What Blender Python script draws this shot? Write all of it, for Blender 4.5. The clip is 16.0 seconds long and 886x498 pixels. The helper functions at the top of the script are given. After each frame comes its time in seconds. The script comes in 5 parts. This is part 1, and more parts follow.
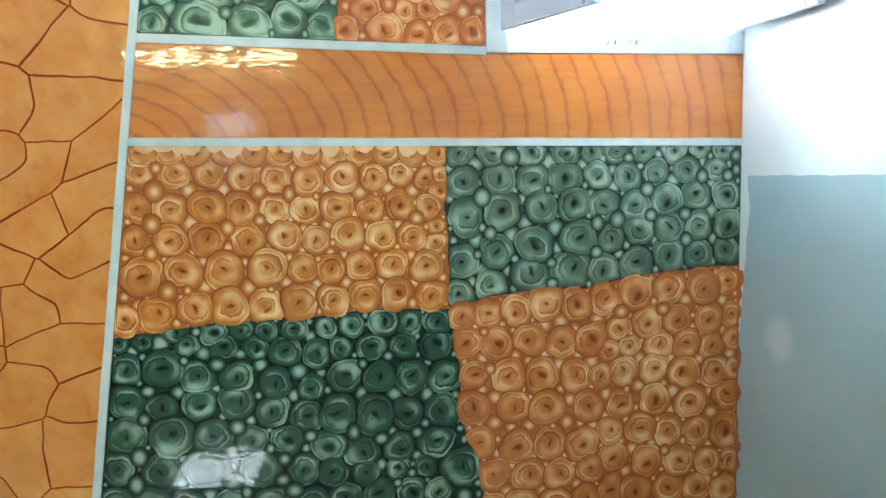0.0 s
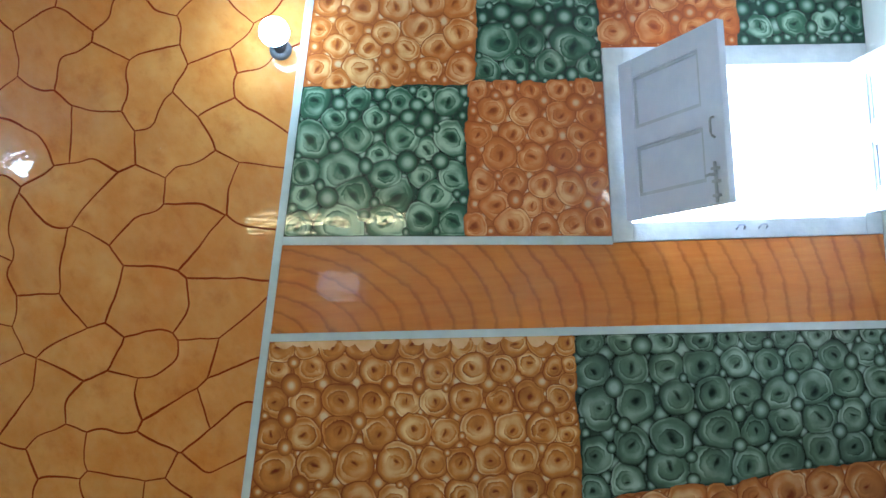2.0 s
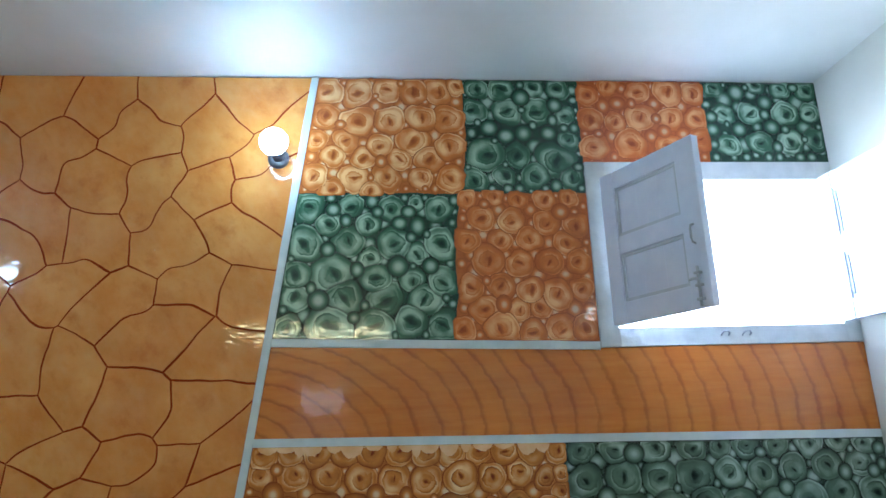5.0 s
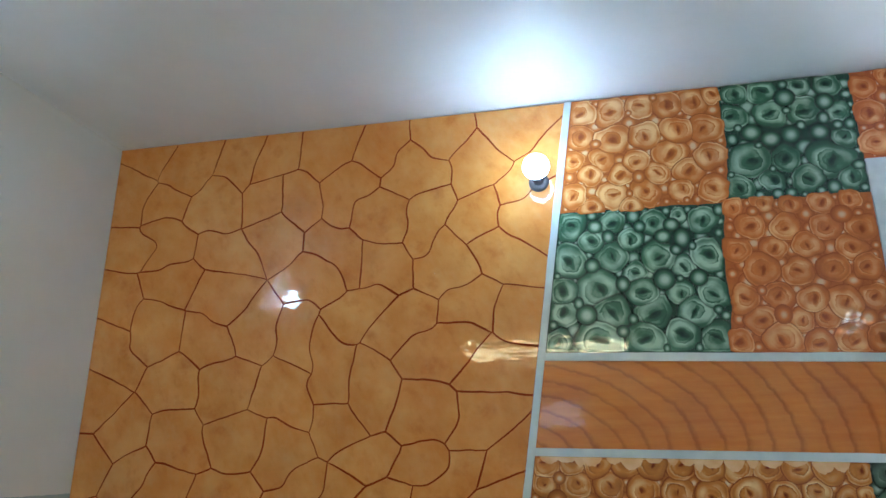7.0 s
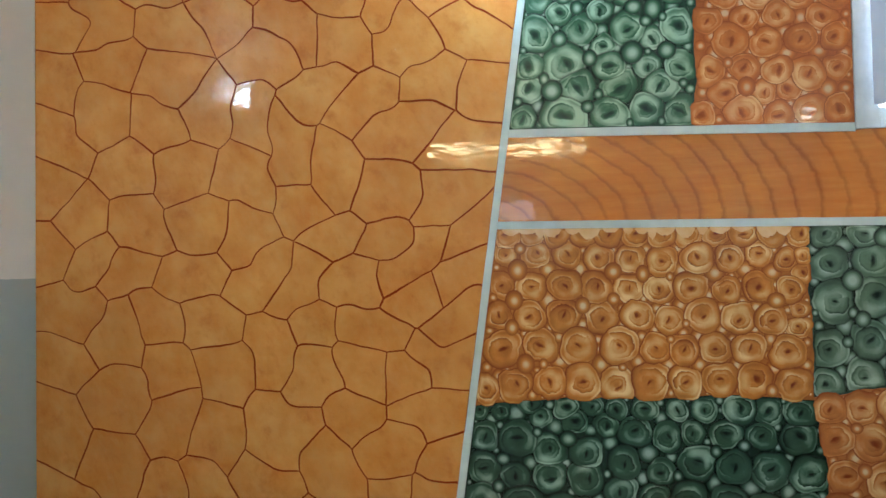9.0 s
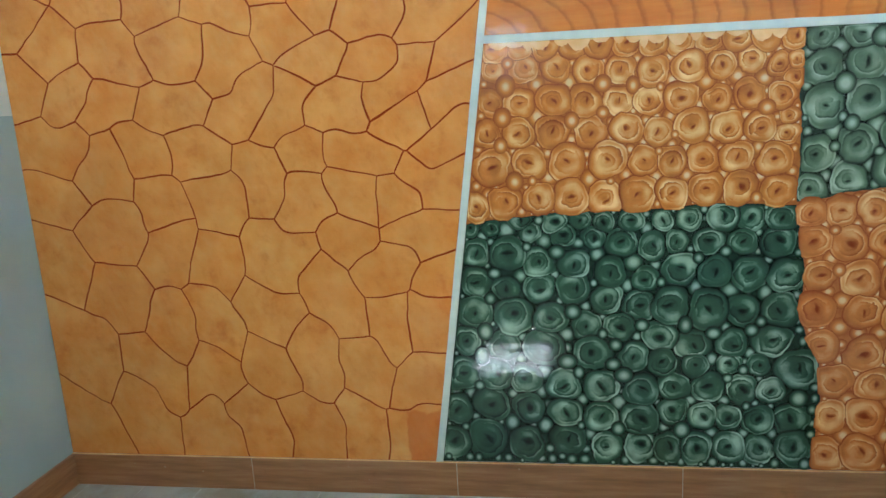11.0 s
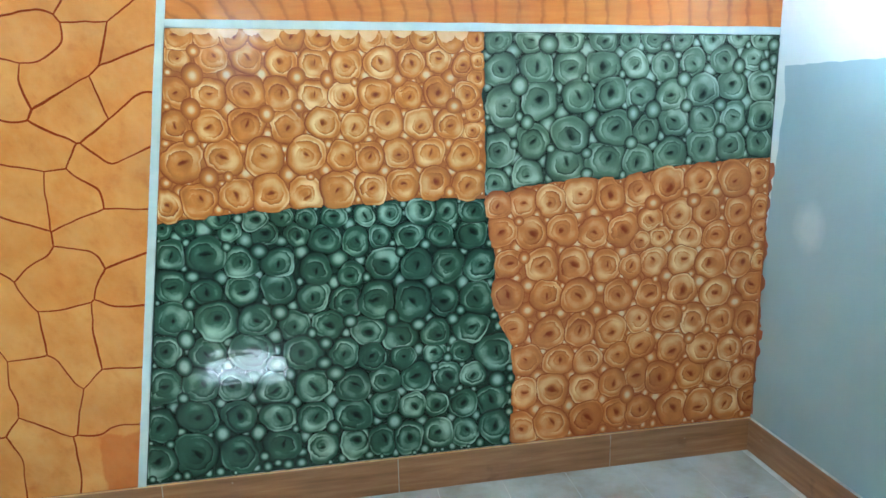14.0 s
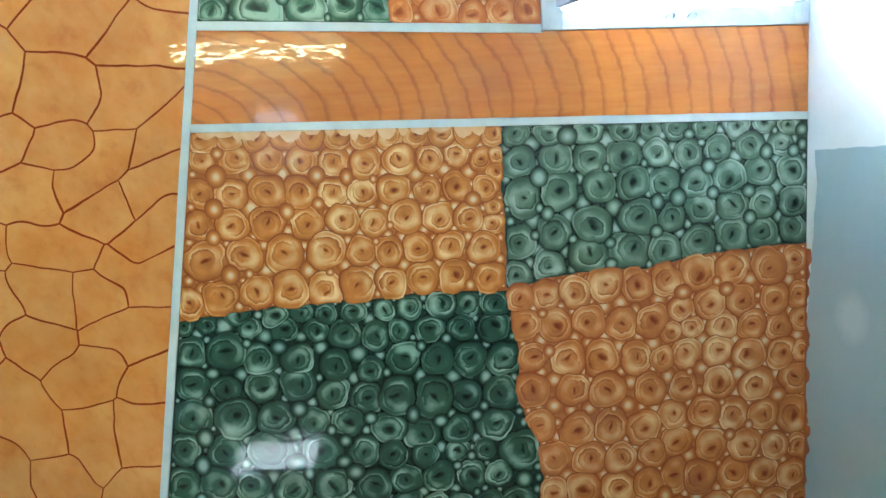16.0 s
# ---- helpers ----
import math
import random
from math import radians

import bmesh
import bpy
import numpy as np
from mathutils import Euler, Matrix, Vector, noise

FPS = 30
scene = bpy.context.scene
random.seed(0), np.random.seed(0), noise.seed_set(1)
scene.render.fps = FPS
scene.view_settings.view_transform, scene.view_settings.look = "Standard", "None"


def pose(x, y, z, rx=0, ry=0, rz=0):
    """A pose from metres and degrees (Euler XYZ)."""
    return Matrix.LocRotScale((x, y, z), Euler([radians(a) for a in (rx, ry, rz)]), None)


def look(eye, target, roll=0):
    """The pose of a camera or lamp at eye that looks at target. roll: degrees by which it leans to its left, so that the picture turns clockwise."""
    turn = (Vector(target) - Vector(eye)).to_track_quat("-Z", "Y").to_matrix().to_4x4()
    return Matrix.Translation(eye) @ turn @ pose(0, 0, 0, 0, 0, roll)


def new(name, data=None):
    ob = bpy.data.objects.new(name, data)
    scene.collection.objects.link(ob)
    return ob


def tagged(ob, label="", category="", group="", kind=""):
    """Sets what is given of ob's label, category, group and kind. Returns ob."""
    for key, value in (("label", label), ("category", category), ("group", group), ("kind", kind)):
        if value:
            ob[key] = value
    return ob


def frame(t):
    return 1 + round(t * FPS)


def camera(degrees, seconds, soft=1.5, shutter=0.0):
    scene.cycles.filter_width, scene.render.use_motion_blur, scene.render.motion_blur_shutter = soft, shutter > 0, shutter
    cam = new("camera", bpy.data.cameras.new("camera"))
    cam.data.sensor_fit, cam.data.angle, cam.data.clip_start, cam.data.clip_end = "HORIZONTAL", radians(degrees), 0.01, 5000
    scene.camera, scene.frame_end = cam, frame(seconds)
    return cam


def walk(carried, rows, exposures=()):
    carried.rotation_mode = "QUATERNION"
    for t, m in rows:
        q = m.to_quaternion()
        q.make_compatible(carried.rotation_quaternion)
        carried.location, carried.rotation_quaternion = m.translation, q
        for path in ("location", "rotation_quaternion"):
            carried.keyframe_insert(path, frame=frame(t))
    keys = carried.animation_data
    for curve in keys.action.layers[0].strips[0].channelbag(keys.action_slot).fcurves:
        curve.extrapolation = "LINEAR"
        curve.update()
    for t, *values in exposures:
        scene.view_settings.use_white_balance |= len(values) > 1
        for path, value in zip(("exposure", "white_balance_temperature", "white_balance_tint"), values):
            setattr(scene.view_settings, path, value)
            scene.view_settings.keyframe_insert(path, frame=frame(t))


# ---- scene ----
import collections
import itertools

cam = camera(66.4, 16.0)
PATH = [
    (0, (-1.455, -2.191, 1.49), (-1.117, -0.231, 1.278), -1.5),
    (0.5, (-1.452, -2.178, 1.578), (-1.272, -0.195, 1.391), -1.0),
    (1, (-1.54, -2.162, 1.644), (-1.424, -0.169, 1.513), -0.6),
    (1.5, (-1.561, -2.157, 1.681), (-1.494, -0.159, 1.719), -1.3),
    (2, (-1.585, -2.173, 1.692), (-1.483, -0.183, 1.866), -2.1),
    (2.5, (-1.712, -2.155, 1.671), (-1.509, -0.189, 1.976), -1.9),
    (3, (-1.671, -2.165, 1.7), (-1.489, -0.205, 2.049), -1.4),
    (3.5, (-1.63, -2.182, 1.704), (-1.417, -0.238, 2.122), -1.1),
    (3.7, (-1.612, -2.174, 1.654), (-1.399, -0.247, 2.144), -1.5),
    (5.8, (-1.635, -2.236, 1.63), (-1.593, -0.307, 2.158), -2.4),
    (6, (-1.646, -2.265, 1.688), (-1.71, -0.325, 2.17), -2.4),
    (6.5, (-1.732, -2.266, 1.653), (-2.036, -0.364, 2.193), -1.5),
    (7, (-1.811, -2.295, 1.609), (-2.238, -0.43, 2.191), 0.1),
    (7.5, (-1.829, -2.275, 1.551), (-2.198, -0.381, 2.074), 0.7),
    (8, (-1.825, -2.257, 1.519), (-2.123, -0.311, 1.87), 0.1),
    (8.5, (-1.834, -2.257, 1.497), (-2.126, -0.286, 1.678), -0.4),
    (9, (-1.853, -2.257, 1.484), (-2.169, -0.283, 1.537), -1.1),
    (9.5, (-1.864, -2.256, 1.444), (-2.201, -0.285, 1.399), -1.3),
    (9.7, (-1.875, -2.253, 1.447), (-2.204, -0.282, 1.354), -1.8),
    (11.8, (-1.828, -2.262, 1.388), (-2.102, -0.341, 0.905), -3.9),
    (12, (-1.838, -2.261, 1.387), (-2.026, -0.328, 0.909), -3.1),
    (12.5, (-1.779, -2.254, 1.375), (-1.785, -0.312, 0.895), -2.3),
    (13, (-1.719, -2.228, 1.365), (-1.541, -0.29, 0.905), -1.5),
    (13.5, (-1.654, -2.208, 1.373), (-1.338, -0.286, 0.919), -1.3),
    (14, (-1.604, -2.207, 1.372), (-1.261, -0.283, 0.948), -1.4),
    (14.5, (-1.583, -2.202, 1.389), (-1.261, -0.268, 0.992), -2.0),
    (15, (-1.55, -2.198, 1.403), (-1.261, -0.249, 1.06), -2.2),
    (15.5, (-1.536, -2.184, 1.424), (-1.275, -0.222, 1.14), -2.1),
    (16, (-1.506, -2.179, 1.439), (-1.29, -0.202, 1.224), -2.7),
]
EXPOSURE = ((0, 4.43, 4940, -3), (0.5, 4.14, 4960, 0), (1, 3.98, 4980, 2), (1.5, 3.76, 4940, 2), (2, 3.53, 4900, 2), (3.5, 3.22, 4850, 3), (7, 3.40, 4960, 5), (8.5, 3.76, 5270, 6), (9, 3.85, 5270, 5), (10, 4.12, 5120, 2), (12, 4.52, 4660, -3), (14.5, 4.76, 4500, -5), (16, 4.47, 4740, -3))
walk(cam, [(t, look(eye, target, roll)) for t, eye, target, roll in PATH], EXPOSURE)

# ---------------------------------------------------------------- room sizes
XW, XE, YS, H = -3.757, 0.0, -2.9, 2.867     # west wall, east wall, south wall, ceiling
SK = 0.133                                    # skirting height
WX0, WX1, WZ0, WZ1 = -0.918, -0.004, 1.886, 2.54   # window, outer edge of its frame
VX0, VX1, VZ0, VZ1 = -2.32, -1.90, 1.58, 2.16      # ventilator in the south wall

# ---------------------------------------------------------------- world and lights
world = bpy.data.worlds.new("world")
scene.world = world
world.use_nodes = True
wn = world.node_tree
sky = wn.nodes.new("ShaderNodeTexSky")
sky.sky_type, sky.sun_disc = "NISHITA", False
SUN_EL, SUN_AZ = 50.0, 2.0
sky.sun_elevation, sky.sun_rotation = radians(SUN_EL), radians(180 + SUN_AZ)
wn.links.new(sky.outputs[0], wn.nodes["Background"].inputs[0])
wn.nodes["Background"].inputs[1].default_value = 0.05


def lamp(name, kind, energy, color, m, size=(1, 1), angle=0.5):
    data = bpy.data.lights.new(name, kind)
    data.energy, data.color = energy, color
    if kind == "AREA":
        data.shape, data.size, data.size_y = "RECTANGLE", size[0], size[1]
    if kind == "SUN":
        data.angle = radians(angle)
    ob = new(name, data)
    ob.matrix_world = m
    return ob


sun_to = Vector((math.sin(radians(SUN_AZ)) * math.cos(radians(SUN_EL)), math.cos(radians(SUN_AZ)) * math.cos(radians(SUN_EL)), -math.sin(radians(SUN_EL))))
lamp("sun", "SUN", 5.0, (1.0, 0.95, 0.87), look((-2, -9, 10), Vector((-2, -9, 10)) + sun_to))
WINDOW_WATTS, VENT_WATTS, BULB, TUBE, SIDE_BULB = 0.40, 0.025, 9.0, 2.4, 4.8
lamp("window_daylight", "AREA", WINDOW_WATTS, (0.78, 0.90, 1.0), look((-0.455, 0.095, 2.21), (-0.455, -1, 2.21)), (0.86, 0.60))
# added in front of the slats to give the ventilator's pale reflection
lamp("ventilator_daylight", "AREA", VENT_WATTS, (0.93, 0.96, 1.0), look((-2.11, YS - 0.004, 1.89), (-2.11, 0, 1.89)), (0.30, 0.14))

# ---------------------------------------------------------------- helpers


def lerp(a, b, t):
    return a + (b - a) * t


def srgb(r, g, b):
    return tuple(((c / 255) / 12.92 if c <= 10.3 else ((c / 255 + 0.055) / 1.055) ** 2.4) for c in (r, g, b)) + (1.0,)


class Mat:
    """A node material with short ways to add and link nodes."""

    def __init__(self, name, rough=0.5, coat=0.0, coat_rough=0.08, metal=0.0):
        self.m = bpy.data.materials.new(name)
        self.m.use_nodes = True
        self.t = self.m.node_tree
        self.b = self.t.nodes["Principled BSDF"]
        self.b.inputs["Roughness"].default_value = rough
        self.b.inputs["Metallic"].default_value = metal
        self.b.inputs["Coat Weight"].default_value = coat
        self.b.inputs["Coat Roughness"].default_value = coat_rough

    def n(self, kind, out=0, **ins):
        node = self.t.nodes.new("ShaderNode" + kind)
        for k, v in ins.items():
            key = int(k[1:]) if k[0] == "i" and k[1:].isdigit() else k.replace("_", " ")
            self.put(node.inputs[key], v)
        return node.outputs[out]

    def put(self, socket, v):
        if isinstance(v, bpy.types.NodeSocket):
            self.t.links.new(v, socket)
        else:
            socket.default_value = v

    def math(self, op, a, b=0.0, clamp=False):
        node = self.t.nodes.new("ShaderNodeMath")
        node.operation, node.use_clamp = op, clamp
        self.put(node.inputs[0], a)
        self.put(node.inputs[1], b)
        return node.outputs[0]

    def vmath(self, op, a, b=(0, 0, 0)):
        node = self.t.nodes.new("ShaderNodeVectorMath")
        node.operation = op
        self.put(node.inputs[0], a)
        self.put(node.inputs[3 if op == "SCALE" else 1], b)
        return node.outputs[1 if op == "LENGTH" else 0]

    def noise(self, vec, scale, detail=3.0, rough=0.55, w=None, out=0):
        node = self.t.nodes.new("ShaderNodeTexNoise")
        if w is not None:
            node.noise_dimensions = "4D"
            self.put(node.inputs["W"], w)
        self.put(node.inputs["Vector"], vec)
        node.inputs["Scale"].default_value, node.inputs["Detail"].default_value, node.inputs["Roughness"].default_value = scale, detail, rough
        return node.outputs[out]

    def ramp(self, fac, stops, ease=False):
        node = self.t.nodes.new("ShaderNodeValToRGB")
        node.color_ramp.interpolation = "EASE" if ease else "LINEAR"
        el = node.color_ramp.elements
        while len(el) < len(stops):
            el.new(0.5)
        for e, (p, c) in zip(el, stops):
            e.position, e.color = p, (c if len(c) == 4 else (*c, 1.0)) if hasattr(c, "__len__") else (c, c, c, 1)
        self.put(node.inputs[0], fac)
        return node.outputs[0]

    def mix(self, fac, a, b, mode="MIX"):
        node = self.t.nodes.new("ShaderNodeMix")
        node.data_type, node.blend_type = "RGBA", mode
        self.put(node.inputs[0], fac)
        self.put(node.inputs[6], a)
        self.put(node.inputs[7], b)
        return node.outputs[2]

    def bump(self, height, strength, dist, normal=None):
        node = self.t.nodes.new("ShaderNodeBump")
        node.inputs["Strength"].default_value, node.inputs["Distance"].default_value = strength, dist
        self.put(node.inputs["Height"], height)
        if normal is not None:
            self.put(node.inputs["Normal"], normal)
        return node.outputs[0]

    def place(self):
        return self.n("NewGeometry")

    def random(self):
        node = self.t.nodes.new("ShaderNodeObjectInfo")
        return node.outputs["Random"]

    def local(self):
        node = self.t.nodes.new("ShaderNodeTexCoord")
        return node.outputs["Object"]

    def xyz(self, vec):
        node = self.t.nodes.new("ShaderNodeSeparateXYZ")
        self.put(node.inputs[0], vec)
        return node.outputs

    def color(self, c):
        self.put(self.b.inputs["Base Color"], c)
        return self

    def varnish(self, pos, fine=0.08, broad=0.03, nib=0.012):
        """Brushed clear varnish: a coat that waves a little along the brush, with a few specks of dust."""
        stretched = self.vmath("MULTIPLY", pos, (0.40, 1.0, 1.0))
        h = self.bump(self.noise(stretched, 48.0, 1.0), fine, 0.004)
        h = self.bump(self.noise(pos, 14.0, 1.0), broad, 0.02, h)
        h = self.bump(self.ramp(self.noise(pos, 190.0, 1.0), [(0.60, 0.0), (0.68, 1.0)]), nib, 0.003, h)
        self.put(self.b.inputs["Coat Normal"], h)
        self.put(self.b.inputs["Normal"], h)
        return self


def box(bm, x0, x1, y0, y1, z0, z1, bevel=0.0):
    vs = [bm.verts.new((x, y, z)) for x in (x0, x1) for y in (y0, y1) for z in (z0, z1)]
    faces = [bm.faces.new([vs[i] for i in f]) for f in ((0, 1, 3, 2), (4, 6, 7, 5), (0, 4, 5, 1), (2, 3, 7, 6), (0, 2, 6, 4), (1, 5, 7, 3))]
    if bevel:
        bmesh.ops.bevel(bm, geom=list({e for f in faces for e in f.edges}), offset=bevel, segments=2, affect="EDGES", profile=0.6)
    return bm


def lathe(bm, profile, n=24, m=Matrix()):
    """A turned body round z from (radius, height) pairs, moved by m."""
    rings = []
    for r, h in profile:
        rings.append([bm.verts.new(m @ Vector((r * math.cos(2 * math.pi * k / n), r * math.sin(2 * math.pi * k / n), h))) for k in range(n)])
    for a, b in zip(rings, rings[1:]):
        for k in range(n):
            bm.faces.new((a[k], a[(k + 1) % n], b[(k + 1) % n], b[k]))
    for ring, flip in ((rings[0], True), (rings[-1], False)):
        bm.faces.new(list(reversed(ring)) if flip else ring)
    return bm


def tube_along(bm, pts, r, n=8):
    rings = []
    for i, p in enumerate(pts):
        p = Vector(p)
        d = (Vector(pts[min(i + 1, len(pts) - 1)]) - Vector(pts[max(i - 1, 0)])).normalized()
        side = d.orthogonal().normalized()
        up = d.cross(side)
        rings.append([bm.verts.new(p + r * (math.cos(2 * math.pi * k / n) * side + math.sin(2 * math.pi * k / n) * up)) for k in range(n)])
    for a, b in zip(rings, rings[1:]):
        da = min(range(n), key=lambda s: (a[0].co - b[s].co).length)
        for k in range(n):
            bm.faces.new((a[k], a[(k + 1) % n], b[(k + 1 + da) % n], b[(k + da) % n]))
    bm.faces.new(rings[0][::-1])
    bm.faces.new(rings[-1])
    return bm


def mesh_of(name, bm, mat, smooth=False):
    bmesh.ops.recalc_face_normals(bm, faces=bm.faces)
    me = bpy.data.meshes.new(name)
    bm.to_mesh(me)
    bm.free()
    me.materials.append(mat.m)
    if smooth:
        me.polygons.foreach_set("use_smooth", [True] * len(me.polygons))
    return me


def part(name, bm, mat, parent=None, label="", smooth=False):
    ob = new(name, mesh_of(name, bm, mat, smooth))
    if parent is not None:
        ob.parent = parent
    return tagged(ob, label=label)


def thing(name, x=0.0, y=0.0, z=0.0, rz=0.0):
    ob = new(name)
    ob.matrix_world = pose(x, y, z, 0, 0, rz)
    ob.empty_display_size = 0.05
    return ob


def B(*a, **k):
    return box(bmesh.new(), *a, **k)


def prism(bm, outline, y_front, y_back):
    """A flat slab in the wall's plane from an outline of (x, z)."""
    f = [bm.verts.new((x, y_front, z)) for x, z in outline]
    b = [bm.verts.new((x, y_back, z)) for x, z in outline]
    bm.faces.new(f)
    bm.faces.new(b[::-1])
    n = len(f)
    for k in range(n):
        bm.faces.new((f[k], b[k], b[(k + 1) % n], f[(k + 1) % n]))
    return bm


def wob(a, b, amp, freq=9.0):
    return amp * noise.noise((a * freq, b * 3.1, 0.37)) + 0.4 * amp * noise.noise((a * freq * 3.7, b * 5.3, 1.9))


# ---------------------------------------------------------------- materials
def plaster(name, upper, lower=None, split=1.468, corner=None):
    m = Mat(name, 0.5)
    pos = m.place()
    x, y, z = m.xyz(pos)
    stain = m.noise(pos, 1.7, 4.0)
    grain = m.noise(pos, 38.0, 3.0)
    col = m.mix(m.ramp(stain, [(0.35, 0.0), (0.7, 1.0)]), upper, tuple(c * f for c, f in zip(upper, (0.9, 0.9, 0.87))) + (1,))
    if lower:
        low = m.mix(m.ramp(stain, [(0.3, 0.0), (0.7, 1.0)]), lower, tuple(c * 0.84 for c in lower[:3]) + (1,))
        edge = m.math("ADD", z, m.math("MULTIPLY", m.math("SUBTRACT", m.noise(pos, 22.0, 3.0), 0.5), 0.012))
        fac = m.math("LESS_THAN", edge, split)
        if corner:
            # the roller stopped short of the corner
            side = m.math("ADD", y, m.math("MULTIPLY", m.math("SUBTRACT", m.noise(pos, 9.0, 4.0), 0.5), 0.05))
            fac = m.math("MULTIPLY", fac, m.ramp(side, [(0.0, 1.0), (0.001, 1.0)]) if corner == "none" else m.math("LESS_THAN", side, m.math("MULTIPLY", m.math("MULTIPLY", m.math("SUBTRACT", z, 0.85), 2.5, clamp=True), corner)))
        # a paler patch with a soft, uneven edge
        d = m.vmath("LENGTH", m.vmath("MULTIPLY", m.vmath("SUBTRACT", pos, (0.0, -0.225, 0.93)), (1.0, 1.15, 1.0)))
        patch = m.math("SUBTRACT", 1.0, m.math("DIVIDE", m.math("ADD", d, m.math("MULTIPLY", m.math("SUBTRACT", m.noise(pos, 18.0, 4.0), 0.5), 0.06)), 0.10), clamp=True)
        low = m.mix(m.math("MULTIPLY", m.math("MULTIPLY", patch, 1.7, True), 0.40), low, upper)
        col = m.mix(fac, col, low)
    m.color(col)
    m.put(m.b.inputs["Normal"], m.bump(m.noise(pos, 5.0, 3.0), 0.12, 0.02, m.bump(grain, 0.10, 0.004)))
    return m


WHITE = srgb(232, 230, 222)
DADO = srgb(176, 190, 190)
m_wall = plaster("cream_wall_paint", WHITE)
m_wall_east = plaster("east_wall_paint", WHITE, DADO, 1.466, -0.045)
m_wall_west = plaster("west_wall_paint", WHITE, DADO, 1.470)
m_wall_south = plaster("south_wall_paint", WHITE, DADO, 1.468)
m_ceiling = plaster("ceiling_paint", srgb(242, 242, 240))


def rosette_paint(name, dark, mid, light, lip=0.64, ring=0.80, gain=1.0, spray=0.8, heart=0.26, haze=0.0, sink=0.24, matt=0.010, solid=False):
    """Airbrushed rosettes in glossy oil paint: a pale outer fold with a crisp lip, a roll shaded within it and a dark heart.
    "rim" runs from 0 at the heart to 1 at the edge and on to 2 through the dark overspray round it."""
    m = Mat(name, 0.35, 1.0, 0.010)
    m.b.inputs["Specular IOR Level"].default_value = 0.15
    co, rnd = m.local(), m.random()

    def dice(k, lo=0.0, hi=1.0):
        return m.math("ADD", lo, m.math("MULTIPLY", m.math("FRACT", m.math("MULTIPLY", rnd, k)), hi - lo))

    def circle(t, phase):
        return m.math("COSINE", m.math("MULTIPLY", m.math("SUBTRACT", t, phase), 2 * math.pi))

    w = m.math("MULTIPLY", rnd, 61.0)
    tap = m.t.nodes.new("ShaderNodeAttribute")
    tap.attribute_name = "rim"
    edge = tap.outputs["Fac"]
    # the folds wander and the roll sits off centre
    warp = m.vmath("SUBTRACT", m.noise(co, 1.5, 1.5, w=w, out=1), (0.5, 0.5, 0.5))
    p = m.vmath("ADD", co, m.vmath("SCALE", warp, 0.52))
    x, y, z = m.xyz(p)
    x1 = m.math("ADD", x, dice(17.3, -0.10, 0.10))
    z1 = m.math("ADD", z, dice(11.9, -0.06, 0.12))
    th = m.math("FRACT", m.math("ADD", m.math("DIVIDE", m.math("ARCTAN2", z1, x1), 2 * math.pi), dice(3.3)))
    far = m.math("SQRT", m.math("ADD", m.math("MULTIPLY", x1, x1), m.math("MULTIPLY", m.math("MULTIPLY", z1, z1), dice(5.9, 1.0, 1.35))))
    far = m.math("ADD", m.math("MULTIPLY", far, 0.62), m.math("MULTIPLY", m.math("MINIMUM", edge, 1.0), 0.38))
    # the lip winds inward by one step where it is torn
    step = m.math("MULTIPLY", m.math("SUBTRACT", th, 0.5), dice(19.9, 0.06, 0.42))
    tear = m.math("MULTIPLY", m.math("SUBTRACT", m.noise(co, 4.0, 3.5, 0.62, w=m.math("ADD", w, 3.0)), 0.5), 0.26)
    q = m.math("DIVIDE", m.math("ADD", far, tear), m.math("ADD", dice(13.7, lip - 0.08, lip + 0.08), step))
    # the spray lies thicker on one side of the lip
    side = m.math("ADD", 0.55, m.math("MULTIPLY", circle(th, dice(7.7, 0.25, 0.85)), 0.62), True)
    side = m.math("MULTIPLY", side, m.math("MULTIPLY", dice(31.3, 0.55, 1.0), spray))
    # each is rounded like a ring: dark at the heart, palest along the middle of the roll, falling off to the edge
    round_ = m.ramp(far, [(0.0, 0.46), (0.30, 0.78), (0.55, 1.0), (0.80, 0.94), (1.0, 0.80)], True)
    shade = m.mix(side, (1, 1, 1, 1), m.ramp(q, [(0.45, 1.0), (0.80, 0.62), (0.97, 0.20), (1.0, 0.10)]))
    # a second, smaller roll in some
    q2 = m.math("DIVIDE", q, m.math("ADD", 0.62, m.math("MULTIPLY", m.math("SUBTRACT", 0.5, th), 0.34)))
    roll = m.ramp(q2, [(0.40, 1.0), (0.95, 0.52), (1.0, 1.22), (1.30, 1.0)])
    shade = m.math("MULTIPLY", shade, m.mix(m.math("MULTIPLY", m.math("GREATER_THAN", dice(23.1), 0.60), m.math("MULTIPLY", side, 0.9)), (1, 1, 1, 1), roll))
    past = m.mix(side, (1, 1, 1, 1), m.ramp(m.math("SUBTRACT", q, 1.0), [(0.0, 1.36), (0.07, 1.22), (0.24, 1.02), (0.60, ring)]))
    fold = m.math("MULTIPLY", round_, m.mix(m.math("GREATER_THAN", q, 1.0), shade, past))
    # heart: a soft slanting slot
    lean = dice(41.7, 0.0, 3.1)
    hx, hz = m.math("ADD", x, dice(53.3, -0.10, 0.10)), m.math("ADD", z, dice(47.1, -0.08, 0.10))
    ca, sa = m.math("COSINE", lean), m.math("SINE", lean)
    u = m.math("ADD", m.math("MULTIPLY", hx, ca), m.math("MULTIPLY", hz, sa))
    v = m.math("MULTIPLY", m.math("SUBTRACT", m.math("MULTIPLY", hz, ca), m.math("MULTIPLY", hx, sa)), dice(37.9, 1.1, 2.3))
    # one side of the slot is crisp
    v = m.math("MULTIPLY", v, m.math("ADD", 1.0, m.math("MULTIPLY", m.math("GREATER_THAN", v, 0.0), 1.1)))
